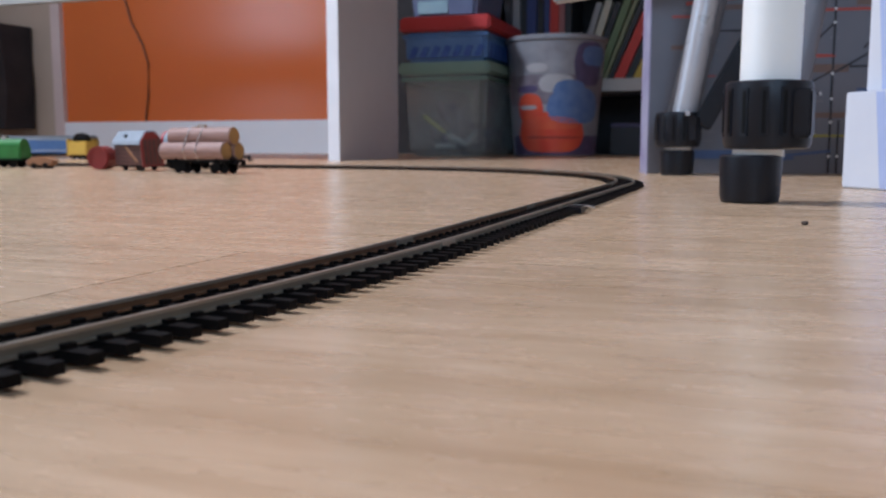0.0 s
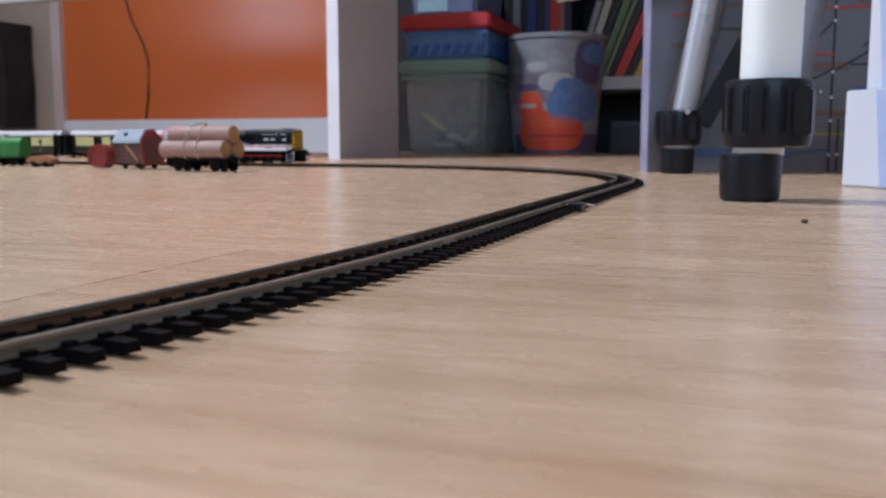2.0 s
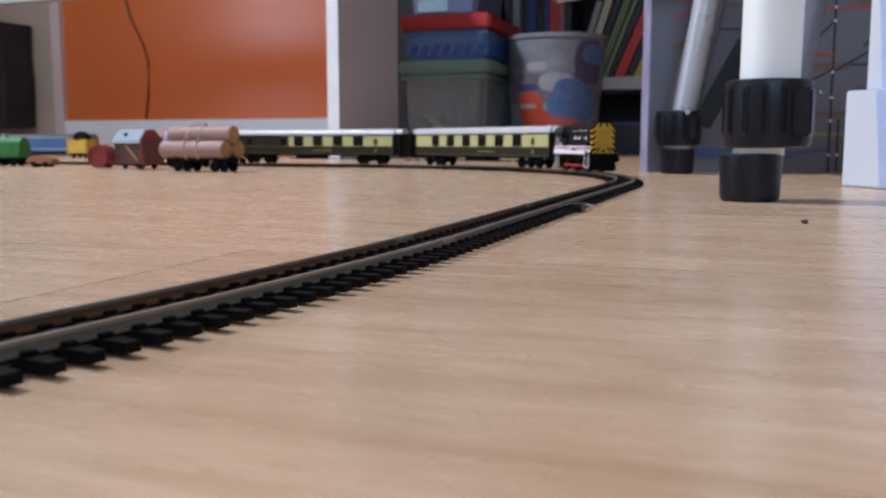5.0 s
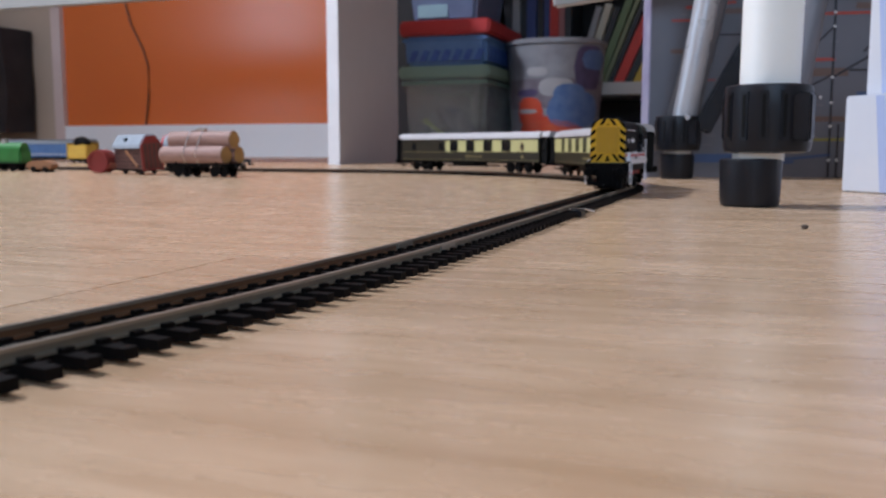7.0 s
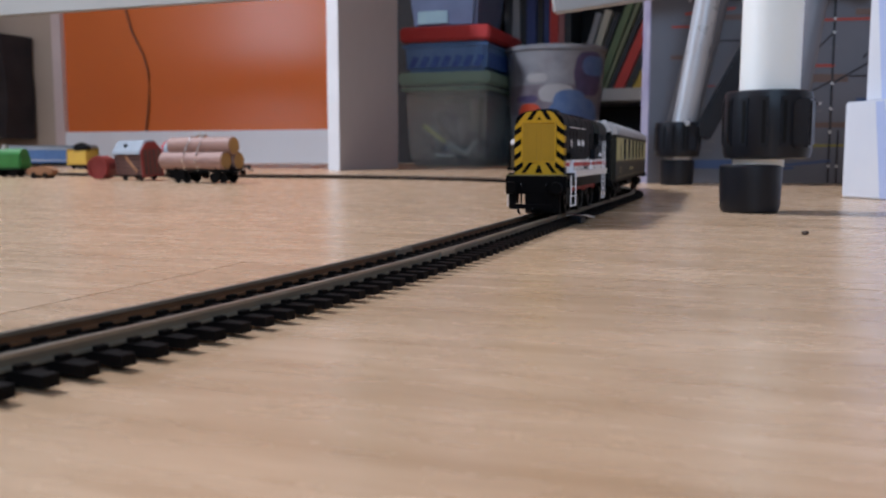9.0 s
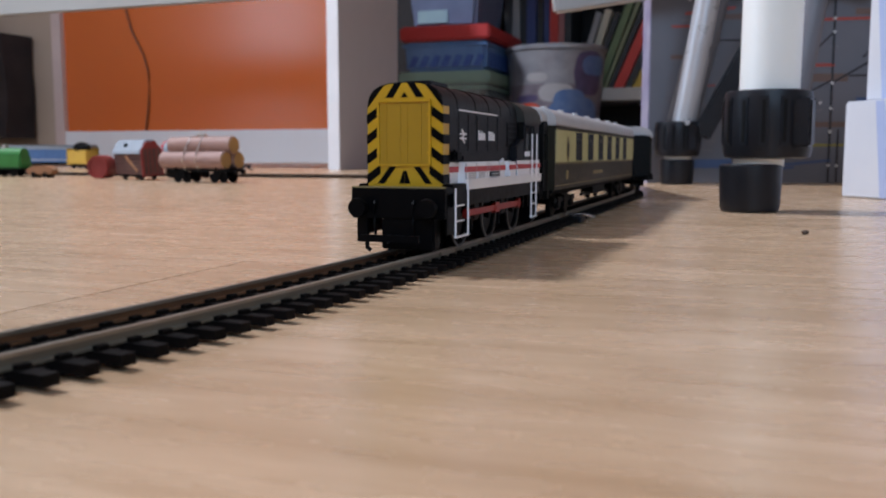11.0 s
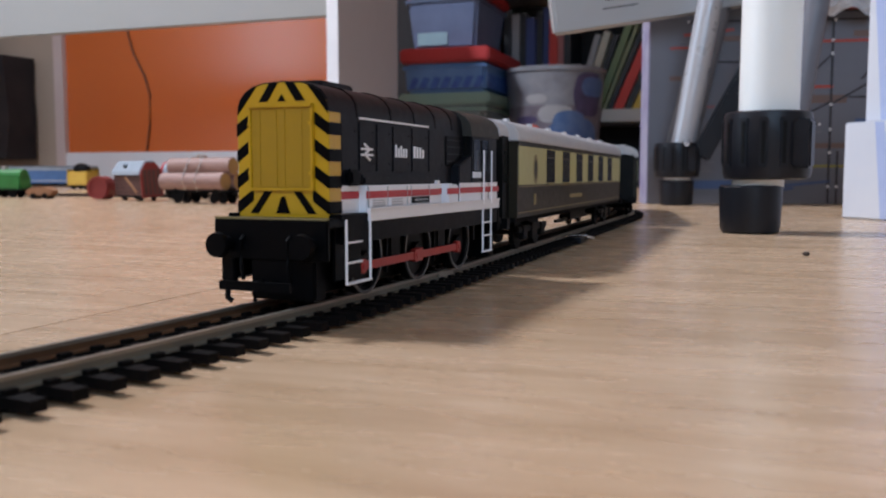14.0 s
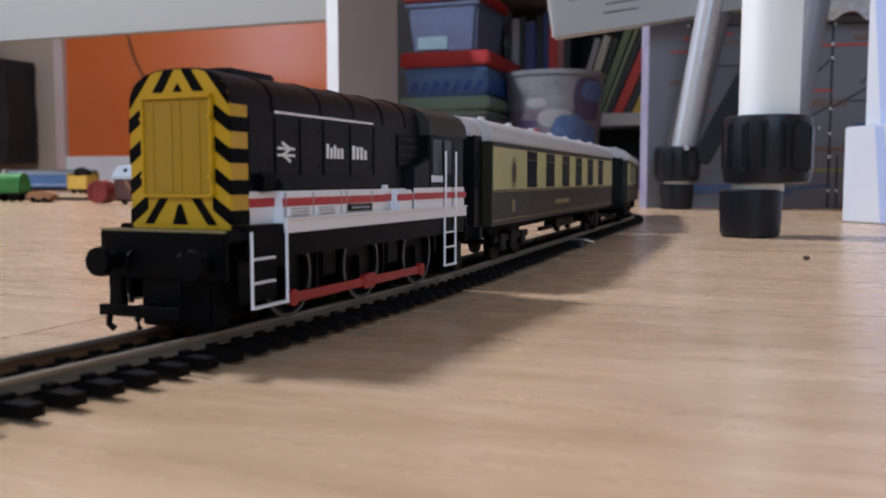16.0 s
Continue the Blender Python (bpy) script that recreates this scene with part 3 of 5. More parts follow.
for sg in (1, -1):
    bx("cab_white_band", -56.0, -23.8, min(sg * 13.4, sg * 13.75), max(sg * 13.4, sg * 13.75), 18.8, 25.4, M["white_l"], cab)
    bm = bmesh.new()
    plate(bm, [(sg * 11.1, 33.0), (sg * 13.2, 33.0), (sg * 13.2, 39.0), (sg * 11.1, 43.0)], -33.2, -32.9)
    part("cab_window", bm, M["glass"], cab)
    for x0, x1 in ((-40.3, -35.0), (-47.0, -42.2)):
        bx("cab_window", x0, x1, sg * 13.6 - 0.15, sg * 13.6 + 0.15, 28.9, 37.9, M["glass"], cab)
        bx("window_sill", x0 - 0.3, x1 + 0.3, sg * 13.6 - 0.3, sg * 13.6 + 0.3, 28.4, 28.9, M["locobody"], cab)
    for x in (-41.6, -47.6):
        bx("door_seam", x - 0.15, x + 0.15, sg * 13.7 - 0.12, sg * 13.7 + 0.12, 19, 38, M["gangway"], cab)
# buffer beams, buffers, hooks
for sg, xe in ((1, FRONT_X), (-1, REAR_X)):
    bx("buffer_beam", xe - 0.9, xe + 0.5, -13.9, 13.9, 9.9, 18.3, M["locoblack"], loco, bevel=0.3)
    bx("guard_post", xe - 1.4, xe + 0.2, -12.4, -9.2, 3.2, 10, M["locoblack"], loco, bevel=0.2)
    bx("guard_bar", xe - 1.2, xe + 0.1, -9.3, -4.8, 3.4, 4.6, M["locoblack"], loco, bevel=0.2)
    bx("draw_block", xe - 5, xe, -5.0, 10.6, 1.4, 10, M["locoblack"], loco, bevel=0.4)
    bm = bmesh.new()
    tube(bm, [(xe * mm, 0, 5 * mm), ((xe + sg * 5.6) * mm, 0, 4.6 * mm), ((xe + sg * 6.4) * mm, 0, 3.6 * mm), ((xe + sg * 6.0) * mm, 0, 1.9 * mm)], 0.6 * mm)
    box(bm, (xe + sg * 6.0) * mm, 0, 4.9 * mm, 0.9 * mm, 17 * mm, 1.9 * mm)
    box(bm, (xe + sg * 3.0) * mm, -2.4 * mm, 4.9 * mm, 6 * mm, 1.2 * mm, 1.2 * mm)
    tube(bm, [((xe + sg * 6.0) * mm, -6.6 * mm, 4.4 * mm), ((xe + sg * 6.4) * mm, -6.4 * mm, 2.4 * mm), ((xe + sg * 6.2) * mm, -5.4 * mm, 1.7 * mm)], 0.6 * mm)
    part("coupling", bm, M["locoblack"], loco, "black bar coupling with hook")
    for y in (-10.2, 10.2):
        bm = bmesh.new()
        rod(bm, (xe * mm, y * mm, 13.0 * mm), ((xe + sg * 4.2) * mm, y * mm, 13.0 * mm), 1.7 * mm, 1.3 * mm)
        rod(bm, ((xe + sg * 4.0) * mm, y * mm, 13.0 * mm), ((xe + sg * 5.2) * mm, y * mm, 13.0 * mm), 2.75 * mm, 2.5 * mm, 28)
        part("buffer", bm, M["locoblack"], loco, "round black buffer", smooth=True)
    for y in (-6.4, 5.0):
        bm = bmesh.new()
        tube(bm, [(xe * mm, y * mm, 15 * mm), ((xe + sg * 1.4) * mm, y * mm, 14 * mm), ((xe + sg * 1.4) * mm, y * mm, 9 * mm), ((xe + sg * 0.8) * mm, y * mm, 5.5 * mm)], 0.45 * mm)
        part("brake_pipe", bm, M["locoblack"], loco)
bx("chassis_block", -50, 46, -5.2, 5.2, 1.6, 16.8, M["locoblack"], loco)
for x in (11, -19):
    for sg in (1, -1):
        bx("spring_block", x - 3, x + 3, sg * 9.2 - 0.7, sg * 9.2 + 0.7, 7, 13.5, M["bogie"], loco, bevel=0.4)
        bx("brake_hanger", x + 4.6, x + 5.4, sg * 9.6 - 0.4, sg * 9.6 + 0.4, 4, 13, M["bogie"], loco)
axles = []
for x in LOCO_WHEELS:
    ax = new("wheelset", mesh("wheelset_axle", (lambda b: (rod(b, (0, -8 * mm, 0), (0, 8 * mm, 0), 1.3 * mm), b)[1])(bmesh.new()), M["locoblack"]))
    ax.parent = loco
    ax.matrix_basis = Matrix.Translation((x * mm, 0, WR * mm))
    for sg in (1, -1):
        w = part("wheel", wheel_mesh(WR * mm, 2.4 * mm, 0), M["locoblack"], ax, smooth=True)
        w.matrix_basis = Matrix.Translation((0, sg * 7.6 * mm, 0)) @ (Matrix() if sg > 0 else pose(0, 0, 0, 0, 0, 180))
        bm = bmesh.new()
        hoop(bm, WR * 0.91 * mm, WR * mm, 0.5 * mm)
        for v in bm.verts:
            v.co = Matrix.Rotation(radians(-90), 4, "X") @ v.co
        t = part("tyre", bm, M["tyre"], ax)
        t.matrix_basis = Matrix.Translation((0, sg * 8.95 * mm, 0)) @ (Matrix() if sg > 0 else pose(0, 0, 0, 0, 0, 180))
        bm = bmesh.new()
        box(bm, 0, 0, -CRANK / 2 * mm, 2.6 * mm, 0.7 * mm, (CRANK + 2.6) * mm)
        cw = part("crank", bm, M["locoblack"], ax)
        cw.matrix_basis = Matrix.Translation((0, sg * 9.2 * mm, 0)) @ (Matrix() if sg > 0 else pose(0, 0, 0, 0, -90, 0))
    axles.append((ax, x))
rods = []
for sg in (1, -1):
    bm = bmesh.new()
    a, b, c = LOCO_WHEELS
    for p, q in ((a, b), (b, c)):
        box(bm, (p + q) / 2 * mm, 0, 0, (p - q) * mm, 0.9 * mm, 1.9 * mm)
    for x in LOCO_WHEELS:
        rod(bm, (x * mm, -0.7 * mm, 0), (x * mm, 0.7 * mm, 0), 1.7 * mm, n=16)
        rod(bm, (x * mm, -0.9 * mm, 0), (x * mm, 0.9 * mm, 0), 0.7 * mm, n=10)
    box(bm, (b - 2.6) * mm, 0, 0.1 * mm, 3.0 * mm, 1.2 * mm, 3.3 * mm)
    rods.append((part("coupling_rod", bm, M["rodred"], loco, "red coupling rod"), sg))


# ---- coaches ----
HALF, SIDE, SLIM = 136, 124, 0.9


def coach(name, brake, label):
    c = thing(name, Matrix(), label, "model coach", "coaches behind the locomotive")
    bm = bmesh.new()
    prism(bm, arch(15.4, 12.6, 39.0, 43), -SIDE * mm, SIDE * mm)
    body = part("body", bm, M["umber"], c, "dark umber coach body")
    bm = bmesh.new()
    prism(bm, arch(16.2, 39.4, 39.9, 47.4, 14), -SIDE * mm - 0.001, SIDE * mm + 0.001)
    roof = part("roof", bm, M["roofgrey"], c, "pale grey curved roof", bevel=0.0004, smooth=True)
    for sg in (1, -1):
        bm = bmesh.new()
        prism(bm, arch(12.2, 40.6, 41.0, 47.3, 14), min(sg * SIDE, sg * HALF) * mm, max(sg * SIDE, sg * HALF) * mm)
        part("roof_end", bm, M["roofgrey"], roof, "narrower roof over the doors", bevel=0.0004, smooth=True)
        bx("vestibule", min(sg * SIDE, sg * (HALF - 3)), max(sg * SIDE, sg * (HALF - 3)), -12.0, 12.0, 12.6, 40.9, M["gangway"], body, "black recessed vestibule")
        bx("rain_strip", -SIDE, SIDE, min(sg * 9.6, sg * 10.2), max(sg * 9.6, sg * 10.2), 45.6, 46.1, M["roofgrey"], roof)
    for x in range(-105, 110, 35):
        bm = bmesh.new()
        rod(bm, (x * mm, 5 * mm, 46 * mm), (x * mm, 5 * mm, 48.4 * mm), 2 * mm, 1.4 * mm, 12)
        part("roof_vent", bm, M["roofgrey"], roof)
    for sg in (1, -1):
        bx("gangway", sg * HALF - 1.2, sg * HALF + 6.0, -8.5, 8.5, 12, 41, M["gangway"], c, "black corridor gangway", 0.5)
        bx("end_wall", sg * HALF - 3.4, sg * HALF - 2.6, -12.4, 12.4, 9, 41, M["gangway"], c)
        bx("headstock", sg * HALF - 4, sg * HALF - 1, -14.8, 14.8, 9.5, 13, M["bogie"], c)
        for y in (-11.4, 11.4):
            bm = bmesh.new()
            rod(bm, ((sg * HALF - sg * 1) * mm, y * mm, 12 * mm), ((sg * HALF + sg * 4) * mm, y * mm, 12 * mm), 1.2 * mm)
            rod(bm, ((sg * HALF + sg * 4) * mm, y * mm, 12 * mm), ((sg * HALF + sg * 4.8) * mm, y * mm, 12 * mm), 2.4 * mm)
            part("buffer", bm, M["bogie"], c)
        bx("coupling", min(sg * HALF, sg * HALF + sg * 8), max(sg * HALF, sg * HALF + sg * 8), -2, 2, 5, 6.5, M["bogie"], c)
        def side(nm, x0, x1, z0, z1, out, material, lab="", bev=0.0, hold=body):
            return bx(nm, x0, x1, min(sg * 15, sg * out), max(sg * 15, sg * out), z0, z1, material, hold, lab, bev)
        x_end = -36 if brake else -123
        side("cream_band", x_end, 122.5, 24.2, 37.9, 15.7, M["cream"], "cream painted window band")
        side("gold_line", -123, 122.5, 23.4, 23.8, 15.72, M["gold"])
        side("gold_line", -123, 123, 14.2, 14.5, 15.72, M["gold"])
        side("fascia", -123.8, 123.8, 37.9, 39.6, 15.8, M["umber"])
        wins = [72, 41, 10, -20] if brake else [72, 41, 10, -20, -51, -82]
        for x in wins:
            side("window", x - 7.6, x + 7.6, 24.6, 37.6, 15.85, M["glass"], "", 0.0)
            side("window_bar", x - 7.6, x + 7.6, 34.2, 34.7, 15.95, M["umber"])
        for x in ((-45, -100) if brake else ()):
            side("guard_window", x - 4, x + 4, 26, 35, 15.85, M["glass"])
        bx("door_window", 126.5, 131.5, min(sg * 11.9, sg * 12.2), max(sg * 11.9, sg * 12.2), 25, 36, M["glass"], body)
        bx("door_window", -131.5, -126.5, min(sg * 11.9, sg * 12.2), max(sg * 11.9, sg * 12.2), 25, 36, M["glass"], body)
        # oval emblem, number and name as bars
        bm = bmesh.new()
        prism(bm, [((98 + 3.6 * math.cos(a * math.pi / 8)) * mm, (29.8 + 5.6 * math.sin(a * math.pi / 8)) * mm) for a in range(16)], sg * 15.6 * mm, sg * 15.8 * mm, "y")
        part("emblem", bm, M["gold"], body, "oval crest")
        bm = bmesh.new()
        prism(bm, [((98 + 2.2 * math.cos(a * math.pi / 6)) * mm, (29.8 + 3.6 * math.sin(a * math.pi / 6)) * mm) for a in range(12)], sg * 15.7 * mm, sg * 15.88 * mm, "y")
        part("emblem_centre", bm, M["umber"], body)
        side("number_bar", 96.5, 99.5, 16.6, 20.6, 15.75, M["gold"])
        for i in range(6):
            side("letter_bar", 2 + i * 5.0, 5.6 + i * 5.0, 17.6, 19.4, 15.75, M["gold"])
        side("solebar", -122, 122, 11.0, 13.0, 15.0, M["bogie"])
        bx("truss", -38, 38, sg * 10 - 0.8, sg * 10 + 0.8, 6.5, 8.0, M["bogie"], c)
        bx("battery_box", -26, 14, sg * 9 - 3, sg * 9 + 3, 6.8, 12.6, M["bogie"], c, bevel=0.4)
    bx("floor_pan", -124, 124, -14.5, 14.5, 11.2, 12.8, M["bogie"], c)
    for x in (-88, 88):
        for sg in (1, -1):
            bm = bmesh.new()
            box(bm, x * mm, sg * 11.5 * mm, 7.6 * mm, 46 * mm, 1.6 * mm, 2.4 * mm)
            for e in (-14.5, 14.5):
                box(bm, (x + e) * mm, sg * 11.8 * mm, 6.4 * mm, 6 * mm, 2.2 * mm, 5.2 * mm)
            box(bm, x * mm, sg * 11.8 * mm, 6.6 * mm, 9 * mm, 2.2 * mm, 6 * mm)
            part("bogie_frame", bm, M["bogie"], c, bevel=0.0003)
        bx("bogie_bolster", x - 3, x + 3, -11, 11, 7.5, 11.6, M["bogie"], c)
        for e in (-14.5, 14.5):
            bm = bmesh.new()
            rod(bm, ((x + e) * mm, -11 * mm, 6.3 * mm), ((x + e) * mm, 11 * mm, 6.3 * mm), 0.9 * mm)
            for sg in (1, -1):
                rod(bm, ((x + e) * mm, sg * 7.2 * mm, 6.3 * mm), ((x + e) * mm, sg * 9.4 * mm, 6.3 * mm), 6.3 * mm, n=24)
            part("wheelset", bm, M["bogie"], c, smooth=True)
    for ob in c.children_recursive:
        for v in ob.data.vertices:
            v.co.y *= SLIM
    return c


coach_1 = coach("model_coach", False, "cream and umber parlour coach with pale roof")
coach_2 = coach("model_coach", True, "cream and umber brake coach with dark luggage end")


# ---- folding stand on adjustable legs ----
stand = thing("folding_stand", Matrix(), "folding stand on tubular legs with black plastic feet", "stand")


def stand_leg(foot, lean, tube_mat, tube_label, off=0.0, k=1.0, ribs=14, tube_r=0.0162):
    """A tube in a black plastic foot with a ribbed locking collar."""
    base = Matrix.Translation((*foot, 0))
    bm = bmesh.new()
    lathe(bm, [(r * k, z) for r, z in [(0.0150, 0), (0.0168, 0.0008), (0.0176, 0.003), (0.0180, 0.012), (0.0184, 0.0245), (0.0182, 0.0262), (0.0172, 0.0270), (0.0150, 0.0272)]], 40)
    part("foot_cap", bm, M["blackplas"], stand, "black rubber foot", smooth=True).matrix_basis = base
    up = base @ Matrix.Translation((off, 0, 0.026)) @ pose(0, 0, 0, lean[0], lean[1], 0)
    bm = bmesh.new()
    rod(bm, (-off * 0.55, 0, 0), (-off * 0.55, 0, 0.012), 0.0140, n=40)
    part("inner_tube", bm, M["wpole"], stand, "white inner tube", smooth=True).matrix_basis = up
    bm = bmesh.new()
    lathe(bm, [(0.0190, 0.0042), (0.0228, 0.0050), (0.0238, 0.008), (0.0241, 0.030), (0.0236, 0.0400), (0.0232, 0.0412), (0.0222, 0.0418), (0.0162, 0.0420)], 48)
    collar = part("locking_collar", bm, M["blackplas"], stand, "black ribbed locking collar", smooth=True)
    collar.matrix_basis = base @ Matrix.Translation((off, 0, 0.026)) @ Matrix.Rotation(radians(-32), 4, "Z")
    bm = bmesh.new()
    box(bm, 0.0238, 0, 0.0245, 0.0012, 0.0048, 0.0270)
    frame_mesh = mesh("slot_frame", bm, M["blackplas"], 0.0005)
    bm = bmesh.new()
    box(bm, 0.0240, 0, 0.0245, 0.0014, 0.0026, 0.0236)
    slot_mesh = mesh("grip_slot", bm, M["gangway"], 0.0004)
    for i in range(ribs):
        turn = Matrix.Rotation(radians(-83 + i * 360 / ribs), 4, "Z")
        for nm, me in (("slot_frame", frame_mesh), ("grip_slot", slot_mesh)):
            rib = new(nm, me)
            rib.parent, rib.matrix_basis = collar, turn
    bm = bmesh.new()
    box(bm, 0.0215, -0.0125, 0.0235, 0.0095, 0.012, 0.026)
    part("release_tab", bm, M["blackplas"], collar, bevel=0.0012)
    bm = bmesh.new()
    rod(bm, (0, 0, 0.040), (0, 0, 0.62), tube_r, n=40)
    part("tube", bm, tube_mat, stand, tube_label, smooth=True).matrix_basis = up
    return base


stand_leg((0.1752, 0.500), (0.0, 0.4), M["wpole"], "white tube", 0.0086, 0.93, 14)
base = stand_leg((0.2560, 0.962), (2.0, 8.8), M["gpole"], "grey tube", tube_r=0.0128)
bm = bmesh.new()
rod(bm, (0.006, 0.016, 0.055), (0.142, 0.03, 0.64), 0.0165, n=32)
part("outer_tube", bm, M["dpole"], stand, "dull grey outer tube", smooth=True).matrix_basis = base
bm = bmesh.new()
rod(bm, (0.2935, 0.74, 0.075), (0.345, 0.74, 0.40), 0.0105, n=24)
part("strut", bm, M["dpole"], stand, "dark grey strut", smooth=True)
bm = bmesh.new()
d = Vector((0.078, -0.01, 0.15))
box(bm, 0, 0, d.length / 2, 0.012, 0.020, d.length)
part("brace", bm, M["blackplas"], stand, "flat black brace", bevel=0.002).matrix_basis = base @ Matrix.Translation((0.020, -0.016, 0.052)) @ d.to_track_quat("Z", "Y").to_matrix().to_4x4()
bm = bmesh.new()
rod(bm, (0.002, -0.030, 0.066), (0.002, -0.024, 0.066), 0.003, n=16)
part("rivet", bm, M["silver"], stand, "shiny rivet").matrix_basis = base


# ---- white stepped block ----
blk = thing("stepped_block", Matrix.Translation((0.3045, 0.670, 0)) @ pose(0, 0, 0, 0, 0, -72), "white painted stepped wooden block", "wooden block")
bx("lower_step", 0, 300, 0, 160, 0, 72, M["wboxl"], blk, "", 1.2)
bx("upper_step", 8, 300, 11, 160, 72.2, 190, M["wboxl"], blk, "", 1.2)
# Bluish shade on the white faces, painted as thin tapered strips.
for x0, x1, x2, x3, y, z0, z1 in ((38, 52, 30, 38, 0, 1, 71), (66, 110, 62, 80, 0, 1, 71), (24, 60, 12, 22, 11, 73, 189), (84, 130, 60, 90, 11, 73, 189)):
    bm = bmesh.new()
    prism(bm, [(x0 * mm, z0 * mm), (x1 * mm, z0 * mm), (x3 * mm, z1 * mm), (x2 * mm, z1 * mm)], (y - 0.3) * mm, (y + 0.4) * mm, "y")
    part("blue_streak", bm, M["blockblue"], blk, "pale blue streak of painted shade")


# ---- map board box standing on edge ----
mapbox = thing("map_box", Matrix.Translation((0.236, 1.010, 0)) @ pose(0, 0, 0, 0, 0, -5), "flat grey box printed with a railway line diagram", "game box")
bx("box_body", 0, 420, 0.5, 60, 0, 300, M["mapface"], mapbox, "grey card box", 1.0)
bx("box_side", -1.5, -0.1, 1, 59, 0, 300, M["mapedge"], mapbox, "lilac patterned box side")
rnd = random.Random(4)


def stroke(x0, z0, x1, z1, w, material, y=-0.3):
    x0, x1 = x0 + 12, x1 + 12
    d = Vector((x1 - x0, 0, z1 - z0)) * mm
    bm = bmesh.new()
    ang = math.atan2(-(z1 - z0), x1 - x0)
    box(bm, (x0 + x1) / 2 * mm, (y + 0.3) * mm, (z0 + z1) / 2 * mm, d.length, 0.8 * mm, w * mm, Matrix.Rotation(ang, 4, "Y"))
    part("route_line", bm, material, mapbox)


def stop(x, z, r=1.6):
    x = x + 12
    bm = bmesh.new()
    rod(bm, (x * mm, -0.6 * mm, z * mm), (x * mm, 0.2 * mm, z * mm), r * mm, n=12)
    part("station_dot", bm, M["mapdot"], mapbox)


for seg in ((188, 0, 188, 300, 2.2), (197, 0, 197, 60, 2), (206, 0, 206, 55, 2), (188, 112, 232, 138, 2.2), (130, 85, 188, 115, 2), (150, 130, 188, 168, 2), (120, 90, 176, 90, 1.6),
            (206, 120, 330, 121, 2), (60, 160, 170, 161, 1.8), (30, 205, 260, 206, 2), (220, 140, 250, 170, 2), (250, 170, 250, 290, 2), (188, 215, 300, 216, 2), (40, 230, 90, 280, 2)):
    stroke(*seg, M["mapline"])
for seg in ((130, 181, 250, 183, 3.2), (10, 176, 60, 176, 2.5), (20, 110, 60, 110, 1.4), (140, 130, 190, 131, 1.5), (160, 216, 230, 218, 2.4), (25, 190, 80, 196, 3)):
    stroke(*seg, M["mapred"])
for seg in ((130, 20, 190, 26, 3), (100, 14, 150, 18, 3), (6, 60, 34, 62, 1.8)):
    stroke(*seg, M["mapblue"])
for x, z in ((188, 20), (188, 58), (188, 84), (188, 112), (197, 20), (206, 20), (188, 168), (232, 138), (176, 90), (188, 183), (152, 205), (190, 205), (170, 46), (240, 121), (60, 161), (100, 161), (60, 206), (100, 206), (30, 205), (188, 216), (250, 200), (250, 230)):
    stop(x, z)
for i in range(46):
    x, z = rnd.uniform(8, 270), rnd.uniform(20, 280)
    stroke(x, z, x + rnd.uniform(7, 16), z, 1.2, M["mapgrey"], -0.1)
for x0, x1, z, h, key in ((135, 205, 118, 9, "mapbrown"), (150, 190, 132, 3, "mapred"), (168, 214, 66, 6, "mapbrown"), (10, 50, 142, 5, "mapbrown"), (30, 120, 22, 10, "mapblue"), (165, 215, 43, 3, "mapyel"), (60, 110, 186, 6, "mapbrown"), (210, 262, 190, 7, "mapbrown"), (215, 250, 90, 12, "mapblue")):
    stroke(x0, z, x1, z, h, M[key], -0.2)


# ---- pale tray fixed across the stand ----
bm = bmesh.new()
box(bm, 0.125, 0.013, 0.026, 0.250, 0.026, 0.052)
tray = part("tray", bm, M["lightgrey"], stand, "pale grey tray with thin black lines", bevel=0.003)
tray.matrix_basis = Matrix.Translation((0.1225, 0.965, 0.186)) @ pose(0, 0, 0, 0, -8.5, 0)
bx("tray_lip", -1.5, 250, -1.2, 0, 0, 5, M["lightgrey"], tray, "", 0.5)
for x0, x1, z in ((58, 96, 26), (54, 92, 17), (120, 190, 30), (20, 30, 36)):
    bx("print_line", x0, x1, -0.4, 0.2, z, z + 1.3, M["mapline"], tray)
bx("print_line", 94.6, 95.9, -0.4, 0.2, 27, 36, M["mapline"], tray)

# ---- crumpled plastic bag hung over the map box ----
pb = thing("plastic_bag", Matrix.Translation((0.425, 0.965, 0.205)), "crumpled translucent white plastic bag", "plastic bag")
bm = bmesh.new()
bmesh.ops.create_grid(bm, x_segments=26, y_segments=26, size=0.5)
for v in bm.verts:
    u, w = v.co.x, v.co.y
    v.co = Vector((u * 0.13, -0.012 * noise.noise(Vector((u * 7, w * 7, 2))) - 0.006 * noise.noise(Vector((u * 17, w * 17, 5))), (w + 0.5) * 0.105 + 0.012 * noise.noise(Vector((u * 5, 1, 0))) + 0.02 * abs(u)))
bmesh.ops.solidify(bm, geom=bm.faces[:], thickness=0.0004)
part("bag_film", bm, M["bagfilm"], pb)


# ---- shelving and boxes ----
def upright(a, b, depth, high, label):
    t = thing("shelf_side", ROOM @ Matrix.Translation((a, b, 0)), label, "shelf side")
    bx("side_board", -25, 0, 1.5, depth, 0, high, M["board"], t, "pale grey board", 0.8)
    bx("front_edge", -25.5, 0.5, 0, 1.4, 0, high, M["edge"], t, "white edging strip")
    return t


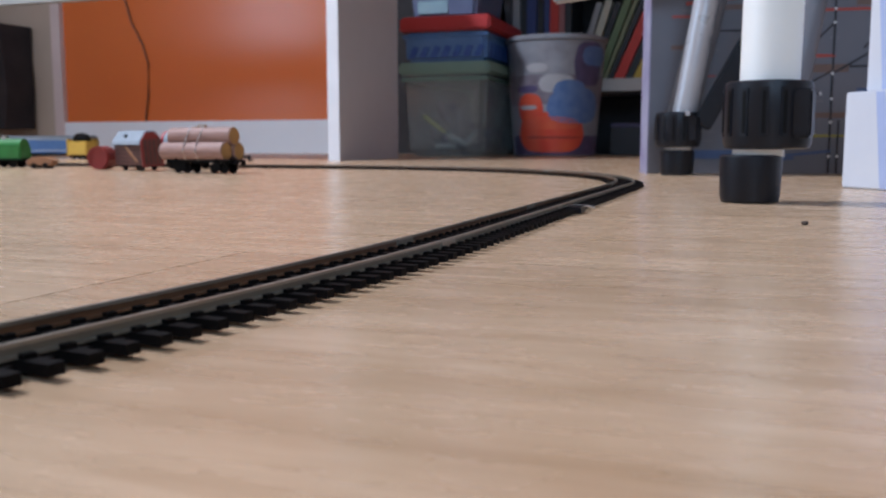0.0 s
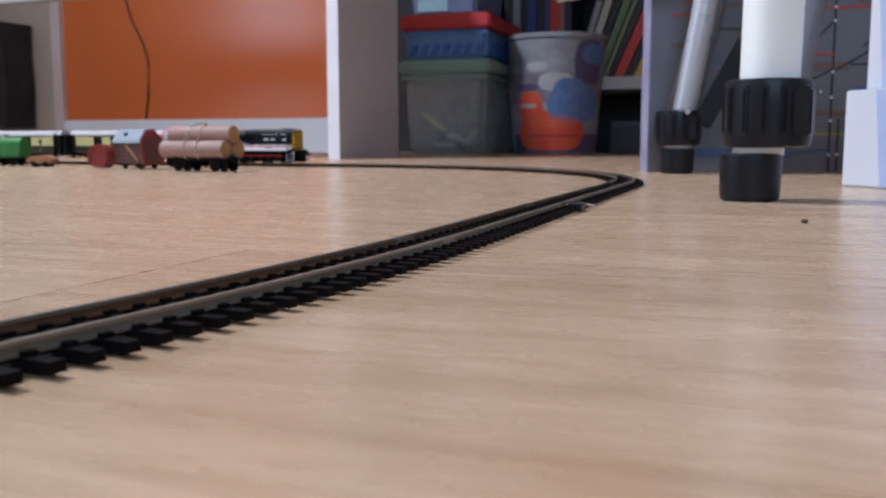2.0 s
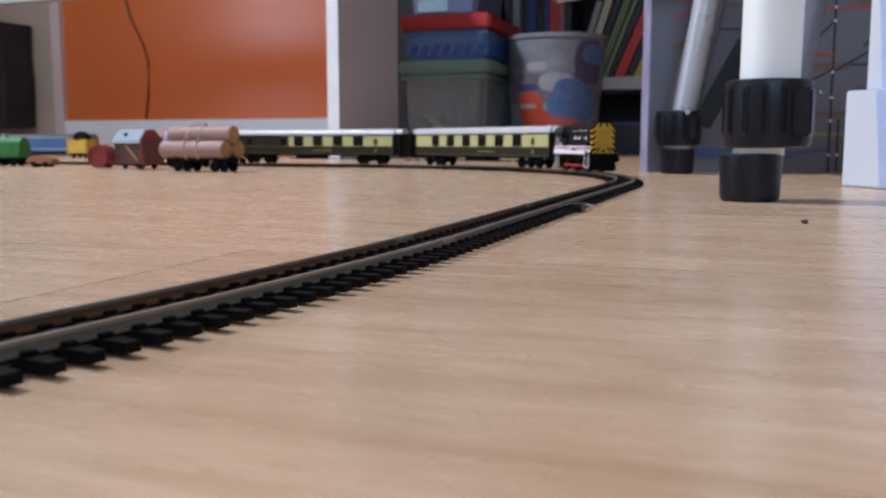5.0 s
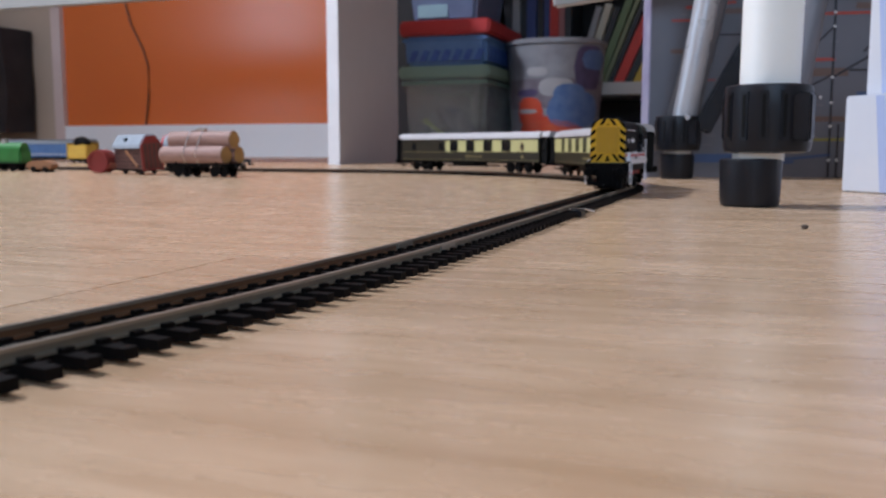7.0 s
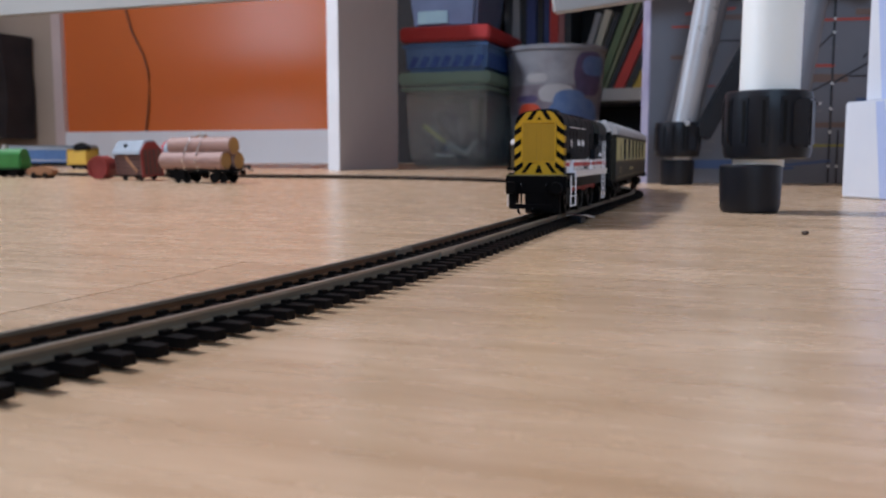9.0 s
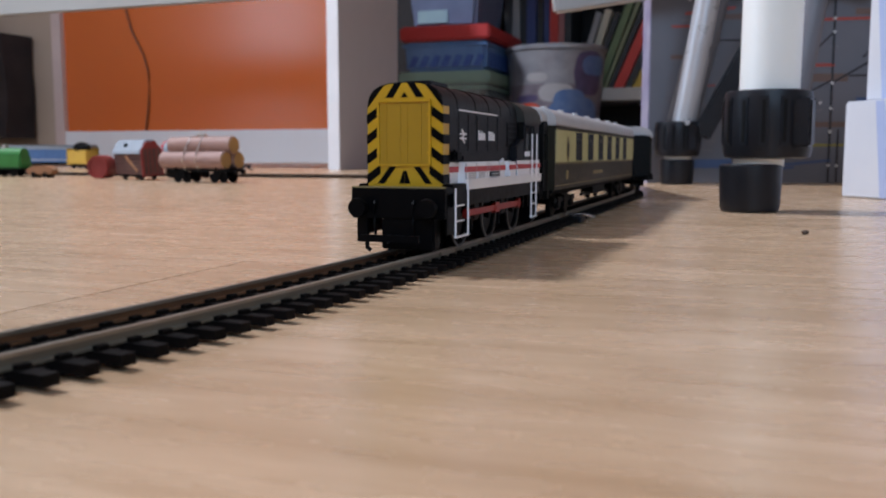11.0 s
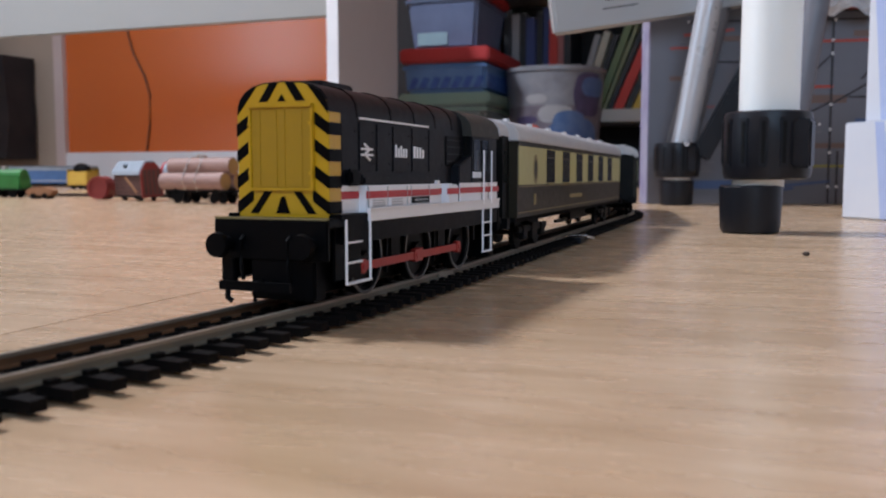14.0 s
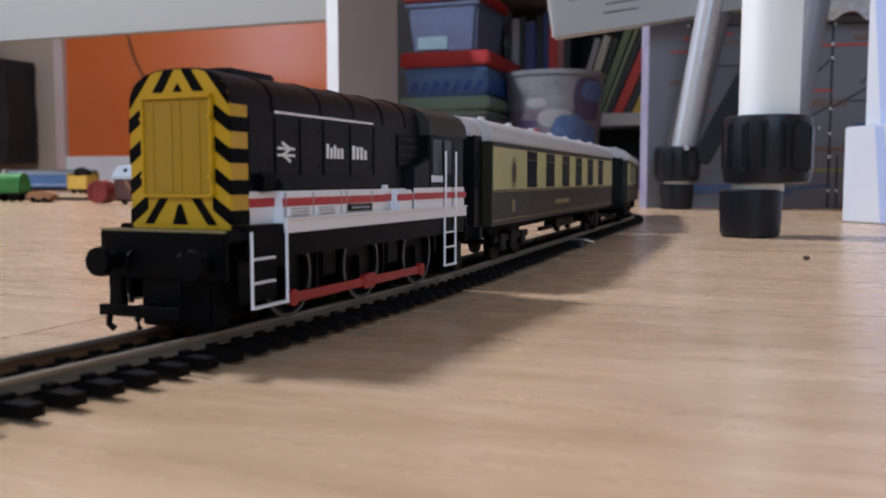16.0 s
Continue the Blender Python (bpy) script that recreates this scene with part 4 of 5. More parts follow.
PA, PB = -0.8035, 1.668
upright(PA, PB, 330, 1900, "tall white board standing at the end of a shelf")
apron = thing("desk_rail", ROOM @ Matrix.Translation((PA - 0.026, PB + 0.004, 0)), "pale grey board spanning under a desk", "desk board")
bx("rail_board", -2200, 0, 0, 22, 363, 520, M["railgrey"], apron, "", 1)
bx("desk_top", -2200, 0, 0.2, 600, 520.2, 545, M["board"], apron, "", 1)
bx("desk_leg", -2225, -2200.2, 300, 600, 0, 545, M["board"], apron, "", 1)


def tub(a, b, z, w, d, h, body, lid, label, lidh=0.03, turn=0.0, taper=0.92):
    t = thing("storage_tub", ROOM @ Matrix.Translation((a, b, z)) @ pose(0, 0, 0, 0, 0, turn), label, "storage tub", "stacked tubs")
    bm = bmesh.new()
    v = box(bm, w / 2, d / 2, h / 2, w, d, h)
    for q in v:
        if q.co.z < h / 2:
            q.co.x = w / 2 + (q.co.x - w / 2) * taper
            q.co.y = d / 2 + (q.co.y - d / 2) * taper
    if body is M["tubclear"]:
        top = [f for f in bm.faces if f.normal.z > 0.9 or f.calc_center_median().z > h - 0.001]
        bmesh.ops.delete(bm, geom=top, context="FACES_ONLY")
        bmesh.ops.bevel(bm, geom=[e for e in bm.edges if len(e.link_faces) == 2], offset=0.016, segments=3, affect="EDGES")
        bmesh.ops.recalc_face_normals(bm, faces=bm.faces)
        bmesh.ops.solidify(bm, geom=bm.faces[:], thickness=0.0022)
        shell = part("tub_body", bm, body, t, "clear plastic walls", smooth=True)
        shell.visible_shadow = False
        for q in (0.05, 0.95):
            boxpart("corner_rib", (w * q, -0.0015 + 0.012, h * 0.86, 0.012, 0.004, h * 0.2), body, shell, bevel=0.001)
    else:
        part("tub_body", bm, body, t, bevel=0.010, smooth=True)
    boxpart("tub_lid", (w / 2, d / 2, h + lidh / 2 + 0.0005, w + 0.022, d + 0.022, lidh), lid, t, bevel=0.006)
    boxpart("tub_rim", (w / 2, d / 2, h - 0.012, w + 0.010, d + 0.010, 0.010), body if body is not M["tubclear"] else M["tubgreen"], t, bevel=0.003)
    return t


TA, TB = -0.957, 2.42
tub1 = tub(TA, TB, 0, 0.255, 0.36, 0.235, M["tubclear"], M["tubgreen"], "clear plastic tub of toys with pale green lid", 0.035)
rnd = random.Random(7)
for i in range(26):
    m = M[rnd.choice(["toys", "toys", "toys", "b_dark", "bucketd", "toys"])]
    bm = bmesh.new()
    s = rnd.uniform(0.03, 0.07)
    x, y, z = rnd.uniform(0.055, 0.20), rnd.uniform(0.06, 0.30), 0.025 + rnd.uniform(0, 0.12)
    bmesh.ops.create_icosphere(bm, subdivisions=2, radius=s / 2, matrix=Matrix.Translation((x, y, z)) @ pose(0, 0, 0, rnd.uniform(0, 90), rnd.uniform(0, 90), 0) @ Matrix.Diagonal((1.5, 0.8, 0.6, 1)))
    part("toy", bm, m, tub1, smooth=True)
bm = bmesh.new()
rod(bm, (0.055, 0.030, 0.118), (0.120, 0.030, 0.070), 0.007, 0.005, n=10)
part("toy", bm, M["toygreen"], tub1)
for p, q, r in (((0.13, 0.03, 0.06), (0.185, 0.035, 0.035), 0.011), ((0.185, 0.035, 0.035), (0.215, 0.04, 0.075), 0.009), ((0.09, 0.035, 0.03), (0.15, 0.03, 0.028), 0.008)):
    bm = bmesh.new()
    rod(bm, p, q, r, r * 0.6, n=10)
    part("toy", bm, M["toypale"], tub1, smooth=True)
t2 = tub(TA + 0.004, TB, 0.2715, 0.250, 0.36, 0.085, M["tubblue"], M["tubred"], "blue patterned box with red lid", 0.042, taper=0.97)
for i in range(7):
    bm = bmesh.new()
    x = 0.012 + i * 0.033
    prism(bm, [(x, 0.012), (x + 0.020, 0.012), (x + 0.034, 0.042), (x + 0.016, 0.046)], 0.0035, 0.0012, "y")
    part("wave_print", bm, M["tubdark"], t2)
for i in range(7):
    bm = bmesh.new()
    prism(bm, [(0.03 + i * 0.045, 0.012), (0.062 + i * 0.045, 0.012), (0.07 + i * 0.045, 0.05), (0.034 + i * 0.045, 0.056)], 0.2485, 0.2505, "x")
    part("wave_print", bm, M["tubdark"], t2)
t3 = tub(TA + 0.004, TB + 0.02, 0.3992, 0.220, 0.30, 0.150, M["tubpale"], M["tubred"], "pale blue tub with red lid", 0.03, taper=0.86)
bx("label_patch", 30, 122, 14, 18.5, 14, 58, M["patch"], t3, "pale green label")

# printed toy bucket
bk = thing("toy_bucket", Matrix.Translation((0.342, 2.70, 0)), "white bucket printed with red and blue cars", "bucket")
bm = bmesh.new()
lathe(bm, [(0.118, 0), (0.124, 0.004), (0.148, 0.335), (0.154, 0.337), (0.154, 0.347), (0.148, 0.351), (0.142, 0.347), (0.121, 0.02)], 56)
part("bucket_body", bm, M["bucketw"], bk, smooth=True)


def decal(name, a0, a1, z0, z1, material, lift=0.0008, peak=0.0, n=14, round_=True):
    """A printed patch bent round the bucket."""
    bm = bmesh.new()
    cols = []
    for i in range(n + 1):
        u = i / n
        a = radians(a0 + (a1 - a0) * u)
        k = max(0.0, 1 - (2 * u - 1) ** 4) ** 0.5 if round_ else 1.0
        mid = (z0 + z1) / 2
        lo, hi = mid - (mid - z0) * k, mid + (z1 - mid) * k + peak * math.sin(math.pi * u)
        col = []
        for z in (lo, (lo + hi) / 2, hi + 0.0002):
            r = 0.124 + (z - 0.004) * 0.0743 + lift
            col.append(bm.verts.new((r * math.cos(a), r * math.sin(a), z)))
        cols.append(col)
    for p, q in zip(cols, cols[1:]):
        for j in range(2):
            bm.faces.new((p[j], q[j], q[j + 1], p[j + 1]))
    return part(name, bm, material, bk)


decal("road_print", -165, -15, 0.004, 0.060, M["bucketd"], 0.0004, 0.0, 24, False)
decal("haze_print", -170, -10, 0.150, 0.235, M["bucketh"], 0.0004, 0.0, 24, False)
decal("dark_print", -112, -84, 0.215, 0.236, M["b_grey"], 0.0012)
decal("dark_print", -140, -118, 0.150, 0.170, M["bucketd"], 0.0008)
decal("car_print", -150, -56, 0.012, 0.118, M["bucketr"], 0.0008, 0.010, 20)
decal("stripe_print", -143, -64, 0.078, 0.108, M["bucketo"], 0.0014, 0.008, 20)
decal("car_print", -149, -112, 0.100, 0.176, M["bucketr"], 0.0012, 0.006)
decal("window_print", -147, -120, 0.136, 0.148, M["b_grey"], 0.0018)
decal("shadow_print", -140, -60, 0.052, 0.058, M["vanred"], 0.0014)
decal("car_print", -108, -34, 0.096, 0.186, M["bucketb"], 0.0014, 0.014, 20)
decal("car_print", -100, -58, 0.165, 0.214, M["bucketb"], 0.0016, 0.006)
decal("dark_print", -76, -30, 0.205, 0.330, M["bucketd"], 0.0012)
decal("dark_print", -66, -25, 0.262, 0.318, M["bucketb"], 0.0016)
decal("dark_print", -133, -106, 0.242, 0.268, M["b_grey"], 0.0012)
decal("grey_print", -118, -74, 0.185, 0.235, M["b_grey"], 0.0010)
decal("grey_print", -150, -118, 0.185, 0.205, M["bucketd"], 0.0010)

# low shelf with books
sh = thing("book_shelf", ROOM @ Matrix.Translation((-0.80, 2.86, 0)), "white low shelf unit filled with books", "bookshelf")
bx("shelf_board", -60, 900, 0, 300, 205, 245, M["shelf"], sh, "white shelf board", 2)
# Back sheet run out past the shelf end; its dark colour paints the shade there.
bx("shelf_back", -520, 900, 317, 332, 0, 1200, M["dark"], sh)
# Unseen deep board, added to keep lamp light off the tubs and books.
bx("shelf_top", -60, 900, -520, 300, 640, 670, M["shelf"], sh, "", 2)
bx("shelf_end", -85, -60.2, 0, 316, 0, 1200, M["shelf"], sh, "", 2)
bx("shelf_end", 900.2, 925, 0, 316, 0, 1200, M["shelf"], sh, "", 2)
rnd = random.Random(11)


def book(a, b, z, thick, depth, high, tilt, material):
    t = thing("book", ROOM @ Matrix.Translation((a, b, z)) @ pose(0, 0, 0, 0, tilt, 0), "book with " + material.name.replace("book_", "") + " cover", "book", "books on the shelf")
    k = thick * 1000
    bx("cover", 0, k, 0, depth * 1000, 0, high * 1000, material, t, "", 1.0)
    bx("pages", 1.5, k - 1.5, 2, depth * 1000 + 1.5, 2, high * 1000 + 0.8, M["b_cream"], t)


a = -0.775
order = ["b_dark", "b_grey", "b_dark", "b_blue", "b_dark", "b_blue", "b_red", "b_pink", "b_dark"]
for key in order:
    th = rnd.uniform(0.018, 0.034)
    book(a, 2.87 + rnd.uniform(0, 0.02), 0.2455, th, 0.2, rnd.uniform(0.29, 0.34), 0.0, M[key])
    a += th + 0.002
for key, th, h, tl in (("b_grey", 0.018, 0.25, 16), ("b_cream", 0.022, 0.26, 17), ("b_dark", 0.016, 0.25, 19), ("b_green", 0.022, 0.30, 20), ("b_olive", 0.012, 0.30, 21), ("b_dark", 0.014, 0.28, 22), ("b_red", 0.030, 0.34, 23),
                       ("b_dark", 0.020, 0.26, 24), ("b_yellow", 0.022, 0.19, 25), ("b_cream", 0.02, 0.2, 25)):
    book(a + 0.012, 2.865, 0.2457, th, 0.2, h, tl, M[key])
    a += th / math.cos(radians(tl)) + 0.003
for i, key in enumerate(("bucketd", "b_dark", "b_blue", "bucketd", "b_dark")):
    t = thing("storage_case", ROOM @ Matrix.Translation((-0.42 + i * 0.16, 2.90, 0)), "dark storage case under the shelf", "case", "cases under the shelf")
    bx("case_body", 0, 150, 0, 200, 0, (90, 150, 70, 110, 130)[i], M["b_dark"], t, "", 4)
    bx("case_lid", -1, 151, -1, 201, (90, 150, 70, 110, 130)[i] + 0.3, (90, 150, 70, 110, 130)[i] + 14, M[key], t, "", 3)


# ---- loose rolling stock ----
def small_wheels(t, xs, r=6.0, y=8.5):
    for x in xs:
        bm = bmesh.new()
        rod(bm, (x * mm, -11 * mm, r * mm), (x * mm, 11 * mm, r * mm), 0.9 * mm, n=10)
        for sg in (1, -1):
            rod(bm, (x * mm, (sg * y - 1.1) * mm, r * mm), (x * mm, (sg * y + 1.1) * mm, r * mm), r * mm, n=20)
        part("wheelset", bm, M["bogie"], t, smooth=True)


lw = thing("log_wagon", Matrix.Translation((-0.278, 1.028, 0)) @ pose(0, 0, 0, 0, 0, -24), "flat wagon loaded with three round logs", "model wagon")
bx("deck", -46, 46, -15, 15, 12.5, 15.5, M["bogie"], lw, "", 0.4)
for sg in (1, -1):
    bx("axle_guard", -30, -20, sg * 11 - 1, sg * 11 + 1, 4, 12.4, M["bogie"], lw)
    bx("axle_guard", 20, 30, sg * 11 - 1, sg * 11 + 1, 4, 12.4, M["bogie"], lw)
    for x in (-30, 28):
        bx("stanchion", x - 1, x + 1, sg * 15.6 - 0.6, sg * 15.6 + 0.6, 13, 27, M["bogie"], lw)
    bm = bmesh.new()
    rod(bm, (sg * 46 * mm, 7 * mm, 12 * mm), (sg * 51 * mm, 7 * mm, 12 * mm), 2.2 * mm)
    rod(bm, (sg * 46 * mm, -7 * mm, 12 * mm), (sg * 51 * mm, -7 * mm, 12 * mm), 2.2 * mm)
    part("buffer", bm, M["bogie"], lw)
small_wheels(lw, (-33, -20, 20, 33), 6.2)
for y, z, x0 in ((-10, 25.7, -52), (10, 25.7, -49), (0, 43.0, -48)):
    bm = bmesh.new()
    rod(bm, (x0 * mm, y * mm, z * mm), ((x0 + 90) * mm, y * mm, z * mm), 10 * mm, 10.3 * mm, 28)
    lg = part("log", bm, M["log"], lw, "pinkish brown log", bevel=0.0006, smooth=True)
    bm = bmesh.new()
    rod(bm, ((x0 + 89.5) * mm, y * mm, z * mm), ((x0 + 90.6) * mm, y * mm, z * mm), 9.2 * mm, n=28)
    part("log_end", bm, M["logend"], lg, "sawn yellow log end")
for x in (-16, 2):
    bm = bmesh.new()
    pts = [(x * mm, -15 * mm, 15 * mm), (x * mm, -20.6 * mm, 26 * mm), (x * mm, -18 * mm, 33 * mm), (x * mm, -10 * mm, 46 * mm), (x * mm, -5 * mm, 52.4 * mm), (x * mm, 0, 53.8 * mm), (x * mm, 5 * mm, 52.4 * mm), (x * mm, 10 * mm, 46 * mm), (x * mm, 20.5 * mm, 27 * mm), (x * mm, 15 * mm, 15 * mm)]
    tube(bm, pts, 0.8 * mm)
    part("chain", bm, M["silver"], lw, "metal chain over the logs")
bm = bmesh.new()
box(bm, -3 * mm, 0, 55 * mm, 12 * mm, 5 * mm, 3 * mm)
part("chain_buckle", bm, M["silver"], lw, bevel=0.0006)

van = thing("goods_van", Matrix.Translation((-0.392, 1.135, 0)) @ pose(0, 0, 0, 4, 0, -44), "brown goods van with grey roof, leaning over", "model wagon")
bx("van_body", -36, 36, -14, 14, 8, 36, M["vanbody"], van, "weathered brown planked body", 0.5)
for i in range(5):
    for sg in (1, -1):
        bx("plank_seam", -36, 36, sg * 14.1 - 0.15, sg * 14.1 + 0.15, 12 + i * 5, 12.6 + i * 5, M["gangway"], van)
bm = bmesh.new()
prism(bm, [(-16.5 * mm, 34 * mm), (16.5 * mm, 34 * mm), (15 * mm, 39 * mm), (6 * mm, 51 * mm), (-6 * mm, 51 * mm), (-15 * mm, 39 * mm)], -38 * mm, 36 * mm)
part("van_roof", bm, M["vanroof"], van, "grey sloping roof", bevel=0.0008)
bm = bmesh.new()
box(bm, -5 * mm, -11.5 * mm, 45 * mm, 4 * mm, 4 * mm, 4 * mm)
part("roof_vent", bm, M["gangway"], van)
bm = bmesh.new()
plate(bm, [(-14.5, 6), (14.5, 6), (14.5, 37), (6.5, 49), (-6.5, 49), (-14.5, 37)], 36.2, 38)
end_board = part("end_board", bm, M["vanred"], van, "dark red planked van end")
for y in (-9, -3, 3, 9):
    bx("end_plank", 37.9, 38.5, y - 2.4, y + 2.4, 8, 40, M["vanbody"], end_board, bevel=0.2)
bm = bmesh.new()
box(bm, 10 * mm, -14.6 * mm, 22 * mm, 34 * mm, 1 * mm, 3.4 * mm, Matrix.Rotation(radians(35), 4, "Y"))
part("brace_plank", bm, M["browntoy"], van)
bx("sole_bar", -36, 36, -11, 11, 5, 8, M["bogie"], van)
small_wheels(van, (-22, 22), 6)
rb = thing("red_wagon_body", Matrix.Translation((-0.452, 1.150, 0)) @ pose(0, 0, 0, 0, 0, -12), "dull red rounded wagon body tipped on end", "model wagon")
bm = bmesh.new()
prism(bm, [(16 * math.cos(radians(a)) * mm, (16 + 16 * math.sin(radians(a))) * mm) for a in (-112, -68, -40, -10, 20, 50, 90, 130, 160, 190, 220)], 0, 22 * mm, "y")
part("end_panel", bm, M["vanred"], rb, "dull red rounded end", bevel=0.001)
bm = bmesh.new()
hoop(bm, 12 * mm, 14.8 * mm, 1.2 * mm, 24)
part("end_rim", bm, M["vanred"], rb).matrix_basis = Matrix.Translation((0, -0.2 * mm, 16 * mm)) @ pose(0, 0, 0, 90, 0, 0)
bl = thing("blue_locomotive", Matrix.Translation((-1.045, 2.36, 0)) @ pose(0, 0, 0, 0, 0, -14), "blue diesel locomotive model with grey roof", "model train")
bm = bmesh.new()
prism(bm, arch(17, 12, 44, 53), -0.15, 0.125)
part("body", bm, M["blueloco"], bl, smooth=True)
bm = bmesh.new()
prism(bm, arch(17.5, 46, 47, 58), -0.15, 0.126)
part("roof", bm, M["vanroof"], bl, smooth=True)
bx("underframe", -140, 118, -13, 13, 5, 12, M["bogie"], bl)
bx("white_band", -150, 125, -17.4, -17.0, 17, 20, M["lightgrey"], bl)
for x in (-120, 92):
    bx("cab_window", x, x + 12, -17.5, -16.9, 33, 42, M["glass"], bl)
bx("yellow_end", 125.2, 129, -16.5, 16.5, 12, 50, M["yellowtoy"], bl, "yellow end", 1)
small_wheels(bl, (-110, -85, 70, 95), 7)
yw = thing("yellow_wagon", Matrix.Translation((-0.828, 2.02, 0)) @ pose(0, 0, 0, 0, 0, -30), "yellow wagon model with dark load", "model wagon")
bx("wagon_body", -32, 32, -15, 15, 10, 42, M["yellowtoy"], yw, "", 1.5)
bx("wagon_rib", -34, -31, -16, 16, 8, 46, M["yellowtoy"], yw)
bm = bmesh.new()
bmesh.ops.create_icosphere(bm, subdivisions=2, radius=0.02, matrix=Matrix.Translation((0, 0, 0.046)) @ Matrix.Diagonal((1.3, 0.8, 0.75, 1)))
part("load", bm, M["bogie"], yw, "dark lump")
bx("wagon_frame", -32, 32, -11, 11, 6, 10, M["bogie"], yw)
small_wheels(yw, (-20, 20), 6)
gl = thing("green_locomotive", Matrix.Translation((-0.655, 1.30, 0)) @ pose(0, 0, 0, 0, 0, -12), "small bright green tank engine model", "model train")
bx("tank", -48, 44, -13, 13, 12, 32, M["greenloco"], gl, "", 2)
bm = bmesh.new()
rod(bm, (-0.03, 0, 0.031), (0.042, 0, 0.031), 0.011, n=24)
part("boiler", bm, M["greenloco"], gl, smooth=True)
bm = bmesh.new()
rod(bm, (0.01, 0, 0.038), (0.01, 0, 0.047), 0.006, 0.004, 16)
part("dome", bm, M["toypale"], gl, smooth=True)
bx("running_plate", -52, 48, -15, 15, 10, 12, M["bogie"], gl)
small_wheels(gl, (-28, 0, 28), 7.5)
tk = thing("tank_wagon", Matrix.Translation((-0.352, 1.215, 0)) @ pose(0, 0, 0, 0, 0, -20), "grey tank wagon with a red end and silver cap", "model wagon")
bm = bmesh.new()
rod(bm, (-31 * mm, 0, 37 * mm), (31 * mm, 0, 37 * mm), 15 * mm, n=28)
tank = part("tank", bm, M["vanroof"], tk, "grey tank barrel", bevel=0.0015, smooth=True)
bm = bmesh.new()
rod(bm, (-34 * mm, 0, 37 * mm), (-31.2 * mm, 0, 37 * mm), 14.6 * mm, n=28)
part("tank_end", bm, M["red_l"], tank, "red tank end")
bm = bmesh.new()
rod(bm, (10 * mm, 0, 51 * mm), (10 * mm, 0, 58 * mm), 7 * mm, 6 * mm, 20)
part("filler_cap", bm, M["silver"], tank, "shiny silver filler cap", smooth=True)
bx("tank_frame", -36, 36, -12, 12, 12, 22.5, M["bogie"], tk)
small_wheels(tk, (-22, 22), 6.2)
br = thing("wooden_barrow", Matrix.Translation((-0.562, 1.235, 0)) @ pose(0, 0, 0, 0, 0, -10), "small brown wooden toy barrow", "toy")
bm = bmesh.new()
prism(bm, [(-20 * mm, 5 * mm), (14 * mm, 3.5 * mm), (21 * mm, 11 * mm), (8 * mm, 17 * mm), (-16 * mm, 15 * mm), (-23 * mm, 10 * mm)], -8 * mm, 8 * mm, "y")
part("tray", bm, M["browntoy"], br, bevel=0.0012)
for x in (-10, 8):
    bm = bmesh.new()
    rod(bm, (x * mm, -9 * mm, 4 * mm), (x * mm, 9 * mm, 4 * mm), 4 * mm, n=16)
    part("wheel", bm, M["bogie"], br)
bs = thing("buffer_stop", Matrix.Translation((-0.405, 1.80, 0)) @ pose(0, 0, 0, 0, 0, -19), "small black model buffer stop", "buffer stop")
bx("stop_beam", -13, 13, -2, 2, 6, 12, M["blackplas"], bs, "", 0.5)
for x in (-9, 9):
    bx("stop_post", x - 2, x + 2, -2, 2, 0, 6, M["blackplas"], bs)
    bx("stop_foot", x - 2, x + 2, 2.2, 14, 0, 3, M["blackplas"], bs)
cr = thing("crumb", Matrix.Translation((0.1479, 0.356, 0)), "tiny dark crumb on the floor", "crumb")
bm = bmesh.new()
bmesh.ops.create_icosphere(bm, subdivisions=2, radius=0.0013, matrix=Matrix.Translation((0, 0, 0.0009)) @ Matrix.Diagonal((1.2, 0.9, 0.7, 1)))
for v in bm.verts:
    v.co += Vector((noise.noise(v.co * 900), noise.noise(v.co * 700), 0)) * 0.0004
part("crumb_body", bm, M["crumb"], cr)

# hanging bag and cable on the back wall
bg = thing("hanging_bag", ROOM @ Matrix.Translation((-3.27, 3.0, 0.0)), "dark patterned fabric bag hanging on the wall", "bag")
bm = bmesh.new()
v = box(bm, 0, 0.10, 0.33, 0.44, 0.16, 0.45)
bmesh.ops.subdivide_edges(bm, edges=bm.edges[:], cuts=5, use_grid_fill=True)
for q in bm.verts:
    q.co += Vector((noise.noise(q.co * 6), noise.noise(q.co * 5 + Vector((3, 0, 0))), 0)) * 0.018
part("bag_body", bm, M["bag"], bg, smooth=True)
bm = bmesh.new()
tube(bm, [(-0.10, 0.15, 0.54), (-0.09, 0.15, 0.60), (-0.04, 0.15, 0.64), (0.02, 0.15, 0.61), (0.03, 0.15, 0.54)], 0.022, 10)
part("bag_handle", bm, M["bag"], bg, smooth=True)
cb = thing("hanging_cable", ROOM, "thin brown cable hanging down the orange wall", "cable")
bm = bmesh.new()
CB = [(u - 0.235, v) for u, v in ((-2.325, 0.76), (-2.315, 0.68), (-2.28, 0.56), (-2.225, 0.46), (-2.20, 0.38), (-2.205, 0.25), (-2.225, 0.136))]
tube(bm, [(u, BACK - 0.006, v) for u, v in CB], 0.0042)
part("cord", bm, M["cable"], cb, smooth=True)
lamp = thing("ceiling_lamp", ROOM @ Matrix.Translation((-1.80, 0.5, 2.4)), "round white ceiling lamp", "ceiling lamp")
bm = bmesh.new()
lathe(bm, [(0.05, -0.05), (0.20, -0.05), (0.22, -0.03), (0.22, 0.0), (0.05, 0.0)], 40)
part("shade", bm, M["lampglass"], lamp, smooth=True)

